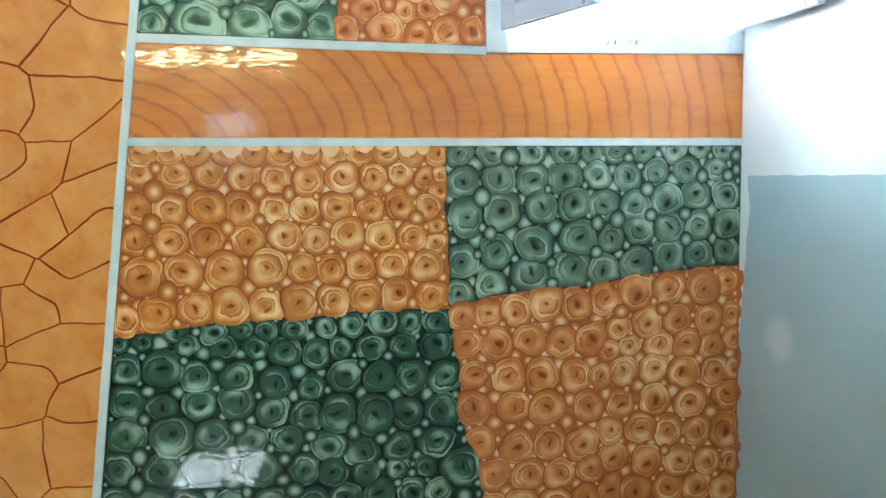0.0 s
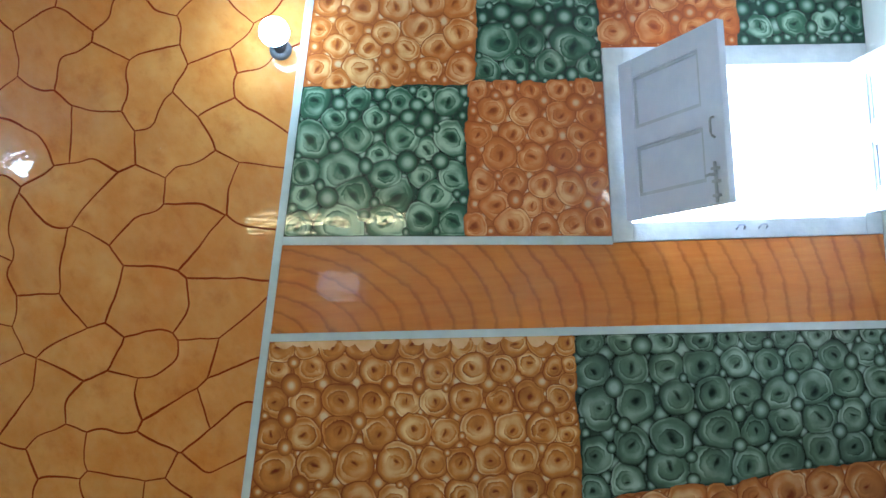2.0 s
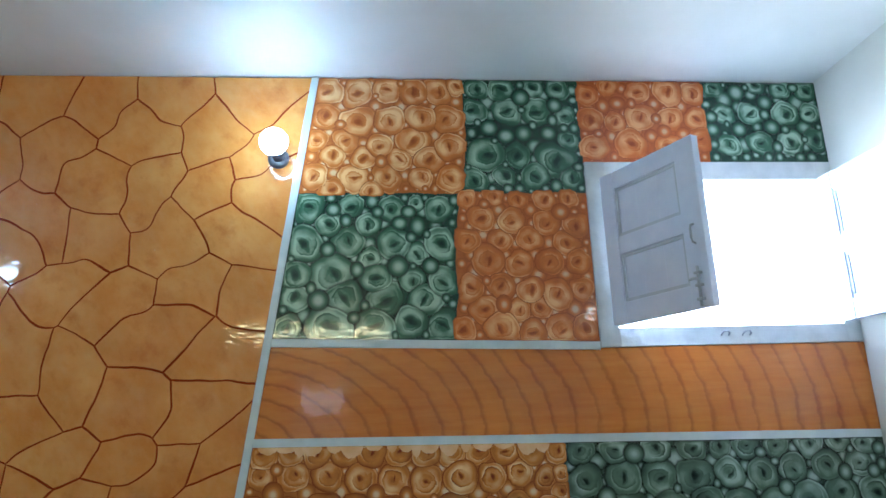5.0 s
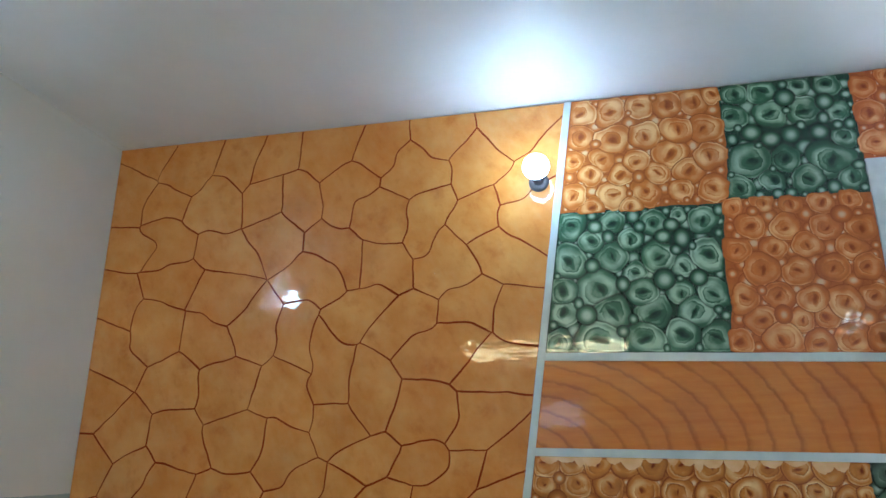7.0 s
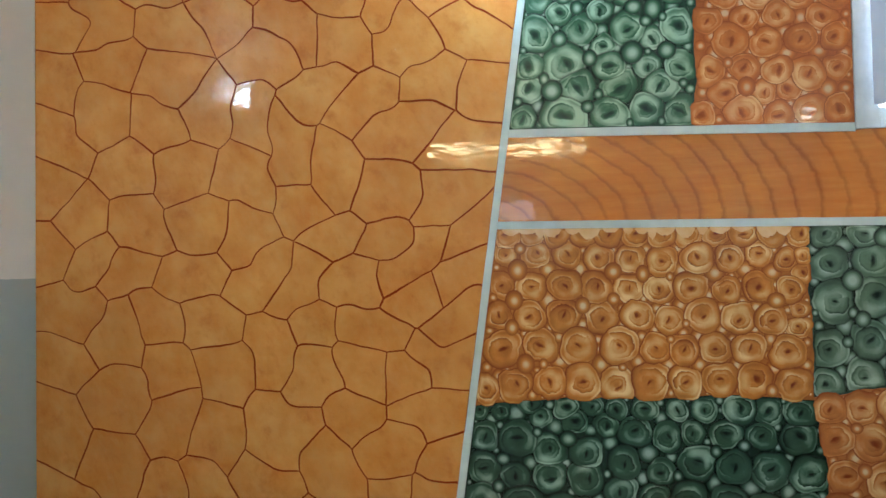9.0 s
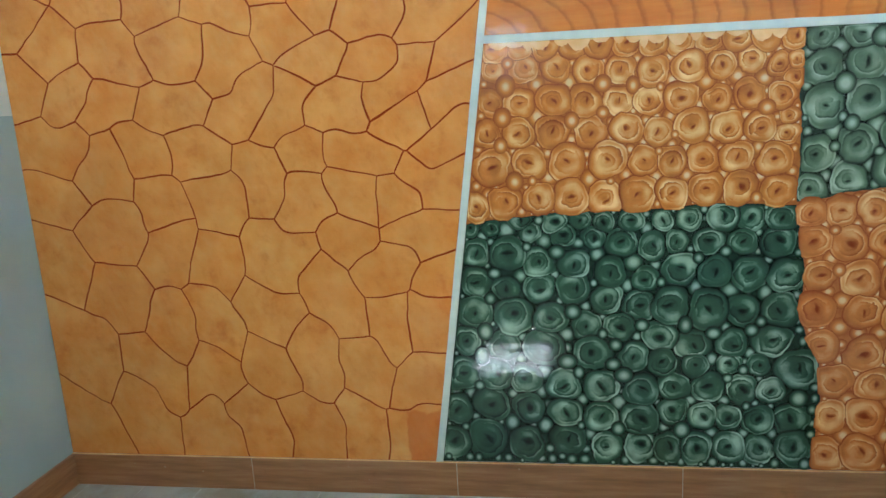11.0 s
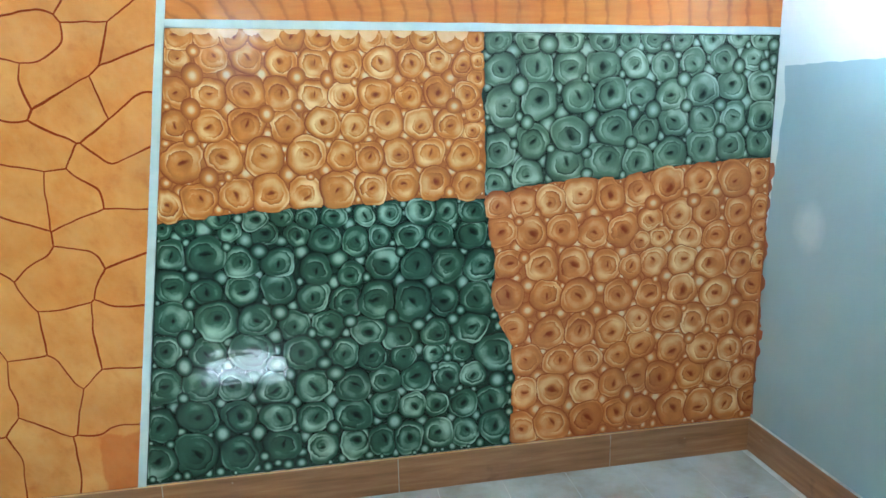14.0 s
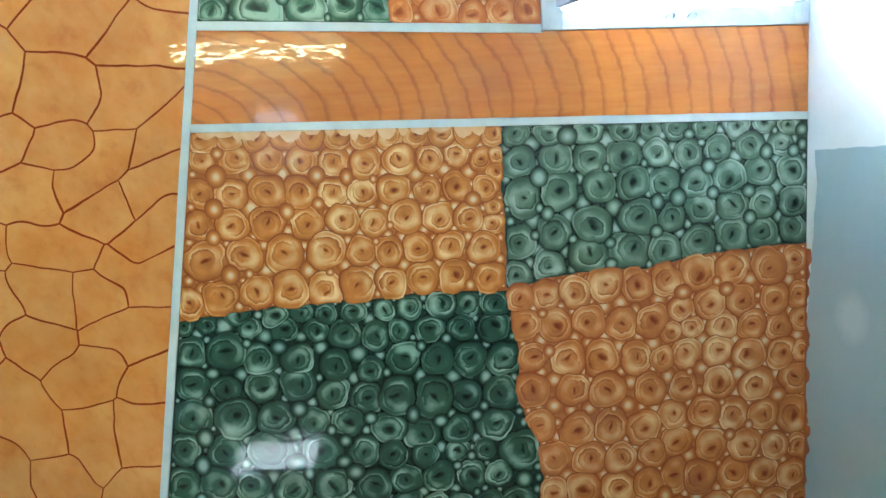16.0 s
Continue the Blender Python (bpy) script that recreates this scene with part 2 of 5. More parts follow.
    slot = m.math("DIVIDE", m.math("SQRT", m.math("ADD", m.math("MULTIPLY", u, u), m.math("MULTIPLY", v, v))), dice(59.9, heart * 1.0, heart * 1.8))
    fold = m.math("MULTIPLY", fold, m.ramp(slot, [(0.0, 0.12), (0.40, 0.26), (0.75, 0.64), (1.0, 0.90)], True))
    # the edge is crisp and pale on one side and sinks into the dark on the other
    crisp = m.math("ADD", 0.48, m.math("MULTIPLY", circle(th, dice(67.1, 0.0, 1.0)), 0.62), True)
    rim = m.mix(crisp, m.ramp(edge, [(0.58, 1.0), (0.84, lerp(sink, 1.0, 0.62)), (1.0, sink)], True), m.ramp(edge, [(0.72, 1.0), (0.86, 0.84), (0.94, 1.24), (1.0, 1.12)]))
    wash = m.ramp(m.noise(co, 0.8, 1.0, w=m.math("ADD", w, 9.0)), [(0.32, 0.64), (0.68, 1.22)])
    tone = m.math("MULTIPLY", m.math("MULTIPLY", fold, rim), wash)
    tone = m.math("MULTIPLY", tone, m.math("MULTIPLY", dice(29.1, 0.86, 1.12), gain))
    tone = m.math("MULTIPLY", tone, m.ramp(m.noise(m.place(), 2.3, 2.0), [(0.35, 0.86), (0.65, 1.12)]))
    tone = m.math("ADD", tone, m.math("MULTIPLY", m.math("SUBTRACT", m.noise(m.place(), 130.0, 2.0), 0.5), 0.10))
    body = m.ramp(tone, [(0.06, dark), (0.30, tuple(0.5 * a + 0.5 * b for a, b in zip(dark, mid))), (0.55, mid), (1.0, light)])
    over = m.math("SUBTRACT", edge, 1.0, True)
    mist = tuple(lerp(a, b, 0.7 * haze) for a, b in zip(dark, mid))
    m.color(m.mix(m.math("GREATER_THAN", edge, 1.0005), body, m.ramp(over, [(0.0, dark), (1.0, mist)]) if solid else mist))
    if not solid:
        m.put(m.b.inputs["Alpha"], m.mix(m.math("GREATER_THAN", edge, 1.0005), (1, 1, 1, 1), m.ramp(over, [(0.0, 0.85), (0.3, 0.45), (0.65, 0.14), (1.0, 0.0)])))
    m.b.inputs["Coat Roughness"].default_value = matt
    return m.varnish(m.place())


def bead_paint(name, dark, mid, light, fade, knee):
    m = Mat(name, 0.35, 1.0, 0.010)
    m.b.inputs["Specular IOR Level"].default_value = 0.15
    co, rnd = m.local(), m.random()
    d = m.vmath("LENGTH", m.vmath("MULTIPLY", m.vmath("SUBTRACT", co, (0.03, 0, -0.06)), (1, 0, 1)))
    d = m.math("ADD", d, m.math("MULTIPLY", m.math("SUBTRACT", m.noise(co, 1.2, 1.0, w=m.math("MULTIPLY", rnd, 40.0)), 0.5), 0.16))
    tone = m.math("MULTIPLY", m.ramp(d, [(0.0, 1.06), (0.18, 0.95), (0.44, knee), (0.72, 0.5 * knee), (0.94, fade), (1.0, 0.6 * fade)]), m.math("ADD", 0.84, m.math("MULTIPLY", rnd, 0.28)))
    m.color(m.ramp(tone, [(0.0, dark), (0.38, mid), (0.90, light)]))
    out = m.vmath("LENGTH", m.vmath("MULTIPLY", co, (1, 0, 1)))
    if "green" in name:
        m.put(m.b.inputs["Alpha"], m.ramp(m.math("SUBTRACT", out, 0.6), [(0.38, 1.0), (0.42, 0.7), (0.48, 0.28), (0.57, 0.0)]))
    return m.varnish(m.place())


def ground_paint(name, dark, mid):
    m = Mat(name, 0.35, 1.0, 0.010)
    m.b.inputs["Specular IOR Level"].default_value = 0.15
    pos = m.place()
    m.color(m.mix(m.ramp(m.noise(pos, 26.0, 4.0), [(0.4, 0.0), (0.75, 1.0)]), dark, mid))
    return m.varnish(pos)


PALETTES = {   # dark, mid, light, lip, ring, gain, spray, heart
    "ochre": (srgb(128, 48, 12), srgb(212, 134, 52), srgb(250, 212, 146), 0.68, 0.92, 0.86, 1.0, 0.24, 0.55, 0.40),
    "amber": (srgb(138, 54, 16), srgb(212, 132, 64), srgb(249, 206, 144), 0.66, 0.94, 0.86, 0.95, 0.26, 0.60, 0.44),
    "rust": (srgb(150, 70, 18), srgb(212, 124, 46), srgb(249, 200, 132), 0.62, 0.92, 1.00, 0.75, 0.40, 0.50, 0.46),
    "deep_green": (srgb(3, 15, 9), srgb(60, 90, 68), srgb(168, 190, 168), 0.72, 0.66, 0.87, 1.0, 0.28, 0.0, 0.24, 0.06),
    "grey_green": (srgb(10, 26, 19), srgb(104, 125, 102), srgb(178, 193, 173), 0.66, 0.92, 0.88, 1.0, 0.28),
    "teal_green": (srgb(14, 42, 31), srgb(72, 110, 82), srgb(178, 206, 178), 0.64, 0.90, 1.04, 0.75, 0.40, 0.10, 0.34),
    "burnt": (srgb(150, 62, 14), srgb(208, 112, 40), srgb(240, 172, 102), 0.62, 0.94, 0.92, 0.6, 0.40, 0.55, 0.52),
    "tawny": (srgb(150, 66, 16), srgb(214, 122, 48), srgb(246, 188, 120), 0.62, 0.94, 0.96, 0.65, 0.40, 0.55, 0.48),
}
PAINT = {k: (ground_paint("ground_" + k, tuple(lerp(a, b, 0.2 if "green" in k else 0.45) for a, b in zip(v[0], v[1])), tuple(lerp(a, b, 0.6 if "green" in k else 0.85) for a, b in zip(v[0], v[1]))), rosette_paint("rosette_" + k, *v, solid="green" not in k), bead_paint("bead_" + k, v[0], v[1], tuple((0.84 if k == "deep_green" else 0.92 if "green" in k else 0.86) * (0.7 * c + 0.3 * w_) for c, w_ in zip(v[2], (0.95, 0.80, 0.56, 1.0) if v[0][0] > v[0][1] else (0.56, 0.64, 0.58, 1.0))), *((0.10, 0.66) if "green" in k else (0.13, 0.46))))
         for k, v in PALETTES.items()}

# flagstones: rubbed orange glaze
m_stone = Mat("orange_glaze", 0.45, 1.0, 0.010)
m_stone.b.inputs["Specular IOR Level"].default_value = 0.15
pos, rnd = m_stone.place(), m_stone.random()
w = m_stone.math("MULTIPLY", rnd, 37.0)
cloud = m_stone.noise(pos, 6.5, 5.0, 0.6, w=w)
cloud2 = m_stone.noise(pos, 1.6, 3.0)
glaze = m_stone.mix(m_stone.ramp(cloud, [(0.3, 0.0), (0.72, 1.0)]), srgb(222, 138, 49), srgb(242, 178, 95))
glaze = m_stone.mix(m_stone.math("MULTIPLY", m_stone.ramp(cloud2, [(0.45, 0.0), (0.75, 1.0)]), 0.35), glaze, srgb(216, 122, 42))
rub = m_stone.noise(m_stone.vmath("MULTIPLY", m_stone.vmath("ADD", pos, m_stone.vmath("MULTIPLY", m_stone.n("CombineXYZ", X=m_stone.xyz(pos)[2], Y=0.0, Z=m_stone.xyz(pos)[0]), (0.6, 0.0, -0.6))), (1.5, 1.0, 0.8)), 15.0, 6.0, 0.65, w=w)
glaze = m_stone.mix(m_stone.math("MULTIPLY", m_stone.ramp(rub, [(0.50, 0.0), (0.72, 1.0)]), 0.34), glaze, srgb(232, 178, 108))
glaze = m_stone.mix(m_stone.math("MULTIPLY", m_stone.ramp(rub, [(0.28, 1.0), (0.46, 0.0)]), 0.34), glaze, srgb(198, 98, 24))
blush = m_stone.noise(pos, 9.0, 4.0, 0.6, w=m_stone.math("ADD", w, 5.0))
glaze = m_stone.mix(m_stone.math("MULTIPLY", m_stone.ramp(blush, [(0.56, 0.0), (0.72, 1.0)]), 0.5), glaze, srgb(194, 92, 20))
glaze = m_stone.mix(m_stone.math("MULTIPLY", rnd, 0.25), glaze, srgb(218, 134, 50))
# small chalky scuffs and one rust-coloured patch low beside the strip
scuff = m_stone.ramp(m_stone.noise(pos, 62.0, 4.0), [(0.72, 0.0), (0.78, 0.6)])
scuff = m_stone.math("MULTIPLY", scuff, m_stone.ramp(m_stone.noise(pos, 4.3, 2.0), [(0.58, 0.0), (0.66, 1.0)]))
glaze = m_stone.mix(scuff, glaze, srgb(236, 220, 196))
pv = m_stone.vmath("ABSOLUTE", m_stone.vmath("MULTIPLY", m_stone.vmath("SUBTRACT", pos, (-2.30, 0, 0.20)), (2.0, 0, 1.0)))
pd = m_stone.math("MAXIMUM", m_stone.xyz(pv)[0], m_stone.xyz(pv)[2])
pd = m_stone.math("ADD", pd, m_stone.math("MULTIPLY", m_stone.math("SUBTRACT", m_stone.noise(pos, 16.0, 3.0), 0.5), 0.08))
glaze = m_stone.mix(m_stone.ramp(pd, [(0.13, 0.55), (0.145, 0.0)]), glaze, srgb(206, 96, 18))
m_stone.color(glaze)
m_stone.varnish(pos, 0.08, 0.03, 0.03)
m_groove = Mat("brown_groove", 0.85)
m_groove.b.inputs["Specular IOR Level"].default_value = 0.1
m_groove.color(m_groove.mix(m_groove.noise(m_groove.place(), 15.0, 3.0), srgb(128, 42, 5), srgb(168, 64, 9)))

# band: painted wood with combed growth rings
m_band = Mat("painted_wood_grain", 0.4, 1.0, 0.010)
m_band.b.inputs["Specular IOR Level"].default_value = 0.15
pos = m_band.place()
x, y, z = m_band.xyz(pos)
dz = m_band.math("SUBTRACT", z, 1.600)
dx = m_band.math("ADD", x, 2.07)
dist = m_band.math("SQRT", m_band.math("ADD", m_band.math("MULTIPLY", dx, dx), m_band.math("MULTIPLY", m_band.math("MULTIPLY", dz, dz), 2.5)))
wave = m_band.math("ADD", m_band.math("MULTIPLY", m_band.noise(pos, 3.2, 2.0), 0.075), m_band.math("MULTIPLY", m_band.noise(pos, 30.0, 3.0), 0.026))
saw = m_band.math("FRACT", m_band.math("DIVIDE", m_band.math("ADD", dist, wave), 0.074))
line = m_band.ramp(saw, [(0.0, 0.95), (0.06, 0.55), (0.16, 0.12), (0.5, 0.0), (0.86, 0.16), (0.94, 0.95), (1.0, 1.0)])
comb = m_band.noise(m_band.vmath("MULTIPLY", pos, (5.0, 1.0, 46.0)), 1.0, 3.0)
wood = m_band.mix(m_band.ramp(comb, [(0.35, 0.0), (0.7, 1.0)]), srgb(214, 126, 44), srgb(224, 144, 58))
wood = m_band.mix(m_band.ramp(m_band.noise(pos, 3.5, 4.0), [(0.4, 0.0), (0.8, 0.6)]), wood, srgb(198, 100, 30))
m_band.color(m_band.mix(m_band.math("MULTIPLY", line, m_band.ramp(m_band.noise(pos, 7.0, 3.0), [(0.3, 0.32), (0.7, 0.66)])), wood, srgb(146, 66, 16)))
m_band.varnish(pos)


def gloss_paint(name, a, b, rough=0.35, bump=0.05):
    m = Mat(name, rough)
    pos = m.place()
    m.color(m.mix(m.ramp(m.noise(pos, 13.0, 5.0), [(0.35, 0.0), (0.7, 1.0)]), a, b))
    m.put(m.b.inputs["Normal"], m.bump(m.noise(pos, 45.0, 3.0), bump, 0.006))
    return m


m_trim = gloss_paint("white_strip_paint", srgb(226, 232, 230), srgb(205, 214, 212))
m_frame = gloss_paint("white_frame_paint", srgb(226, 228, 228), srgb(202, 206, 206), 0.4, 0.35)
m_shutter = gloss_paint("shutter_enamel", srgb(230, 234, 250), srgb(220, 225, 244), 0.35)
m_plastic = gloss_paint("white_plastic", srgb(228, 228, 224), srgb(212, 212, 208), 0.3, 0.0)
# greyer than the leaf: shade of the panel recesses put into the colour
m_moulding = gloss_paint("shade_grey_enamel", srgb(212, 217, 229), srgb(192, 198, 212), 0.45)
m_steel = gloss_paint("dull_steel", srgb(150, 150, 150), srgb(110, 110, 112), 0.35)
m_steel.b.inputs["Metallic"].default_value = 1.0
m_bolt = gloss_paint("greyed_enamel", srgb(196, 200, 210), srgb(160, 164, 176), 0.4)
m_mat = gloss_paint("navy_rubber", srgb(36, 42, 54), srgb(26, 30, 40), 0.6, 0.2)
m_mat_line = gloss_paint("pale_stripe", srgb(205, 210, 214), srgb(180, 186, 190), 0.6)
# pale bulb cap greyed so it reads as shaded against the glowing globe
m_cap = gloss_paint("shade_grey_cap", srgb(128, 124, 126), srgb(104, 100, 104), 0.4)
m_overrun = gloss_paint("overrun_paint", srgb(182, 100, 44), srgb(150, 74, 28), 0.35)
m_dark = gloss_paint("grey_holder", srgb(104, 104, 114), srgb(84, 84, 94), 0.5)
m_grout = gloss_paint("pale_grout", srgb(214, 210, 202), srgb(172, 168, 160), 0.8)
m_torn = gloss_paint("pale_cream_paint", srgb(246, 206, 150), srgb(228, 164, 92), 0.35)
m_torn.b.inputs["Coat Weight"].default_value = 1.0

m_skirt = Mat("wood_look_tile", 0.38)
pos, rnd = m_skirt.place(), m_skirt.random()
long = m_skirt.vmath("MULTIPLY", pos, (3.0, 3.0, 34.0))
g = m_skirt.noise(long, 1.3, 6.0, 0.62, w=m_skirt.math("MULTIPLY", rnd, 20.0))
c = m_skirt.ramp(g, [(0.25, srgb(128, 86, 54)), (0.5, srgb(160, 112, 72)), (0.75, srgb(182, 138, 96))])
c = m_skirt.mix(m_skirt.math("MULTIPLY", m_skirt.ramp(m_skirt.noise(pos, 9.0, 3.0), [(0.66, 0.0), (0.78, 1.0)]), 0.5), c, srgb(84, 48, 26))
c = m_skirt.mix(m_skirt.ramp(m_skirt.noise(pos, 44.0, 3.0), [(0.72, 0.0), (0.78, 0.5)]), c, srgb(200, 180, 160))
m_skirt.color(c)
m_skirt.put(m_skirt.b.inputs["Normal"], m_skirt.bump(g, 0.08, 0.003))

m_tile = Mat("grey_marble_tile", 0.16)
pos, rnd = m_tile.place(), m_tile.random()
v = m_tile.noise(pos, 4.5, 3.0, 0.5)
c = m_tile.ramp(v, [(0.25, srgb(180, 177, 169)), (0.5, srgb(190, 189, 184)), (0.8, srgb(201, 203, 202))])
c = m_tile.mix(m_tile.ramp(m_tile.noise(pos, 7.0, 3.0), [(0.52, 0.0), (0.74, 0.6)]), c, srgb(164, 150, 126))
c = m_tile.mix(m_tile.ramp(m_tile.noise(pos, 3.1, 5.0, 0.6), [(0.44, 0.0), (0.62, 0.8)]), c, srgb(156, 142, 118))
dust = m_tile.ramp(m_tile.noise(pos, 2.6, 4.0), [(0.25, 0.0), (0.8, 0.35)])
m_tile.color(m_tile.mix(dust, c, srgb(192, 191, 186)))
m_tile.b.inputs["Roughness"].default_value = 0.26


def glow(name, color, strength):
    m = Mat(name)
    m.b.inputs["Base Color"].default_value = (0.8, 0.8, 0.8, 1)
    m.b.inputs["Emission Color"].default_value = (*color, 1)
    m.b.inputs["Emission Strength"].default_value = strength
    return m


m_bulb = glow("led_globe", (0.70, 0.88, 1.0), BULB)
m_bulb_side = glow("led_globe_side", (0.80, 0.92, 1.0), SIDE_BULB)
m_bulb_corner = glow("led_globe_corner", (1.0, 0.90, 0.70), 1.4)
m_tube = glow("tube_phosphor", (1.0, 0.76, 0.34), TUBE)

# ---------------------------------------------------------------- structure
T = 0.22
bm = bmesh.new()
F = 0.0062                                     # plaster face behind the painted panels
box(bm, XW - T, WX0, F, T, -0.1, H + 0.15)
box(bm, WX0, XE + T, F, T, -0.1, WZ0)
box(bm, WX0, XE + T, F, T, WZ1, H + 0.15)
box(bm, WX1, XE + T, F, T, WZ0, WZ1)
wall_north = tagged(part("wall_north", bm, m_wall), "white plastered wall behind the painted mural panels", "wall", kind="structure")
tagged(part("wall_east", B(XE, XE + T, YS - T, F, -0.1, H + 0.15), m_wall_east), "cream wall with a grey-blue painted dado", "wall", kind="structure")
tagged(part("wall_west", B(XW - T, XW, YS - T, F, -0.1, H + 0.15), m_wall_west), "cream wall with a pale grey painted dado", "wall", kind="structure")
bm = bmesh.new()
box(bm, XW, VX0, YS - 0.1, YS, -0.1, H + 0.15)
box(bm, VX1, XE, YS - 0.1, YS, -0.1, H + 0.15)
box(bm, VX0, VX1, YS - 0.1, YS, -0.1, VZ0)
box(bm, VX0, VX1, YS - 0.1, YS, VZ1, H + 0.15)
tagged(part("wall_south", bm, m_wall_south), "cream wall with a small ventilator opening", "wall", kind="structure")
tagged(part("ceiling", B(XW, XE, YS, F, H, H + 0.15), m_ceiling), "flat white painted plaster ceiling", "ceiling", kind="structure")
bm = bmesh.new()
box(bm, -60, 60, -60, 60, -0.35, -0.25)
m_ground = gloss_paint("dry_ground", srgb(150, 140, 120), srgb(128, 118, 100), 0.9)
tagged(part("ground", bm, m_ground), "dry bare ground outside the house", "ground", kind="structure")

# bright overcast sky and haze outside the window
m_haze = glow("white_haze", (0.90, 0.95, 1.0), 0.55)
tagged(part("backdrop", B(-5.0, 5.0, 3.0, 3.05, -0.2, 7.0), m_haze), "plain white bright haze outside the window", "backdrop", kind="structure")

# ventilator; unseen slats added along the sun's slope let only its beam through
vent = tagged(thing("window_2", -2.11, YS - 0.05, VZ0), "small unseen ventilator with added slats that shape the sunlight", "window", kind="structure")
drop = 0.080 * math.tan(radians(SUN_EL))
for k in range(9):
    bm = bmesh.new()
    z0 = -0.05 + 0.072 * k
    vs = [bm.verts.new((x_, y_, z_)) for x_ in (-0.209, 0.209) for y_, z_ in ((-0.04, z0 + drop), (0.04, z0), (0.04, z0 + 0.005), (-0.04, z0 + drop + 0.005))]
    for f in ((0, 1, 2, 3), (7, 6, 5, 4), (0, 4, 5, 1), (1, 5, 6, 2), (2, 6, 7, 3), (3, 7, 4, 0)):
        bm.faces.new([vs[i] for i in f])
    part("added_sun_slat", bm, m_frame, vent)

# ---------------------------------------------------------------- white strips over the mural's seams


def strip_x(z):
    return -2.275 + 0.1442 * z


def upper_z(x):
    return 1.925 - 0.030 * (x + 2.0)


def lower_z(x):
    return 1.619 - 0.0165 * (x + 2.04)


def ribbon(fn, a, b, half, along_z, n=60, name="trim", label=""):
    side1, side2 = [], []
    for k in range(n + 1):
        s = a + (b - a) * k / n
        c, e1, e2 = fn(s), half + wob(s, 1.0, 0.0016), half + wob(s, 2.0, 0.0016)
        side1.append((c - e1, s) if along_z else (s, c - e1))
        side2.append((c + e2, s) if along_z else (s, c + e2))
    return tagged(part(name, prism(bmesh.new(), side1 + side2[::-1], -0.0045, F), m_trim), label or "thin white painted strip between mural panels", "trim", "mural strips", "structure")


ribbon(strip_x, SK + 0.001, H - 0.002, 0.0125, True)
ribbon(upper_z, strip_x(1.925) + 0.013, WX0 - 0.001, 0.0135, False)
ribbon(lower_z, strip_x(1.62) + 0.013, XE - 0.002, 0.0125, False)

# ---------------------------------------------------------------- mural panels


def seam_q(z):                 # between the two lower columns
    return float(np.interp(z, (0.16, 0.39, 0.54, 0.62, 0.70, 0.82, 0.96, 1.05, 1.33, 1.60), (-0.973, -0.957, -0.970, -1.015, -1.037, -1.024, -1.040, -1.064, -1.066, -1.072))) + wob(z, 7.0, 0.010, 11)


def seam_left(x):              # under the upper left rosettes
    return float(np.interp(x, (-2.10, -1.90, -1.55, -1.36, -1.07), (1.022, 1.044, 1.055, 1.066, 1.055))) + wob(x, 3.0, 0.010, 11)


def seam_right(x):
    return float(np.interp(x, (-1.06, -0.74, -0.57, -0.46, 0.0), (1.064, 1.099, 1.092, 1.121, 1.150))) + wob(x, 5.0, 0.010, 11)


def seam_t(z):
    return float(np.interp(z, (1.92, 2.33, 2.43, 2.57, 2.86), (-1.390, -1.378, -1.356, -1.334, -1.341))) + wob(z, 11.0, 0.009, 11)


def seam_tz(x):
    return 2.426 + wob(x, 12.0, 0.010, 11)


def ceil_z(x):
    return H - 0.004 - 0.006 * abs(noise.noise((x * 11, 0.2, 0.7)))


class Panel:
    def __init__(self, left, right, bottom, top):
        self.l, self.r, self.b, self.t = left, right, bottom, top

    def at(self, u, v):
        x = lerp(self.l(self.b(-1.0)), self.r(self.b(-1.0)), u)
        z = lerp(self.b(x), self.t(x), v)
        x = lerp(self.l(z), self.r(z), u)
        return x, lerp(self.b(x), self.t(x), v)

    def outline(self, n=44):
        ks = [k / n for k in range(n)]
        return [self.at(k, 0) for k in ks] + [self.at(1, k) for k in ks] + [self.at(1 - k, 1) for k in ks] + [self.at(0, 1 - k) for k in ks]

    def inside(self, x, z, pad=0.0):
        return self.l(z) + pad < x < self.r(z) - pad and self.b(x) + pad < z < self.t(x) - pad

    def gap(self, x, z):
        return min(x - self.l(z), self.r(z) - x, z - self.b(x), self.t(x) - z)


def const(c):
    return lambda s: c


def clear(x, z):
    """Off the white strips, the window frame, the skirting, the ceiling and the corner."""
    if abs(x - strip_x(z)) < 0.0138 or abs(z - lower_z(x)) < 0.0138 or (x < WX0 and abs(z - upper_z(x)) < 0.0148):
        return False
    if x > WX0 - 0.001 and z < WZ1 + 0.001 and z > 1.75:
        return False
    return x < XE - 0.0015 and SK + 0.003 < z < ceil_z(x)


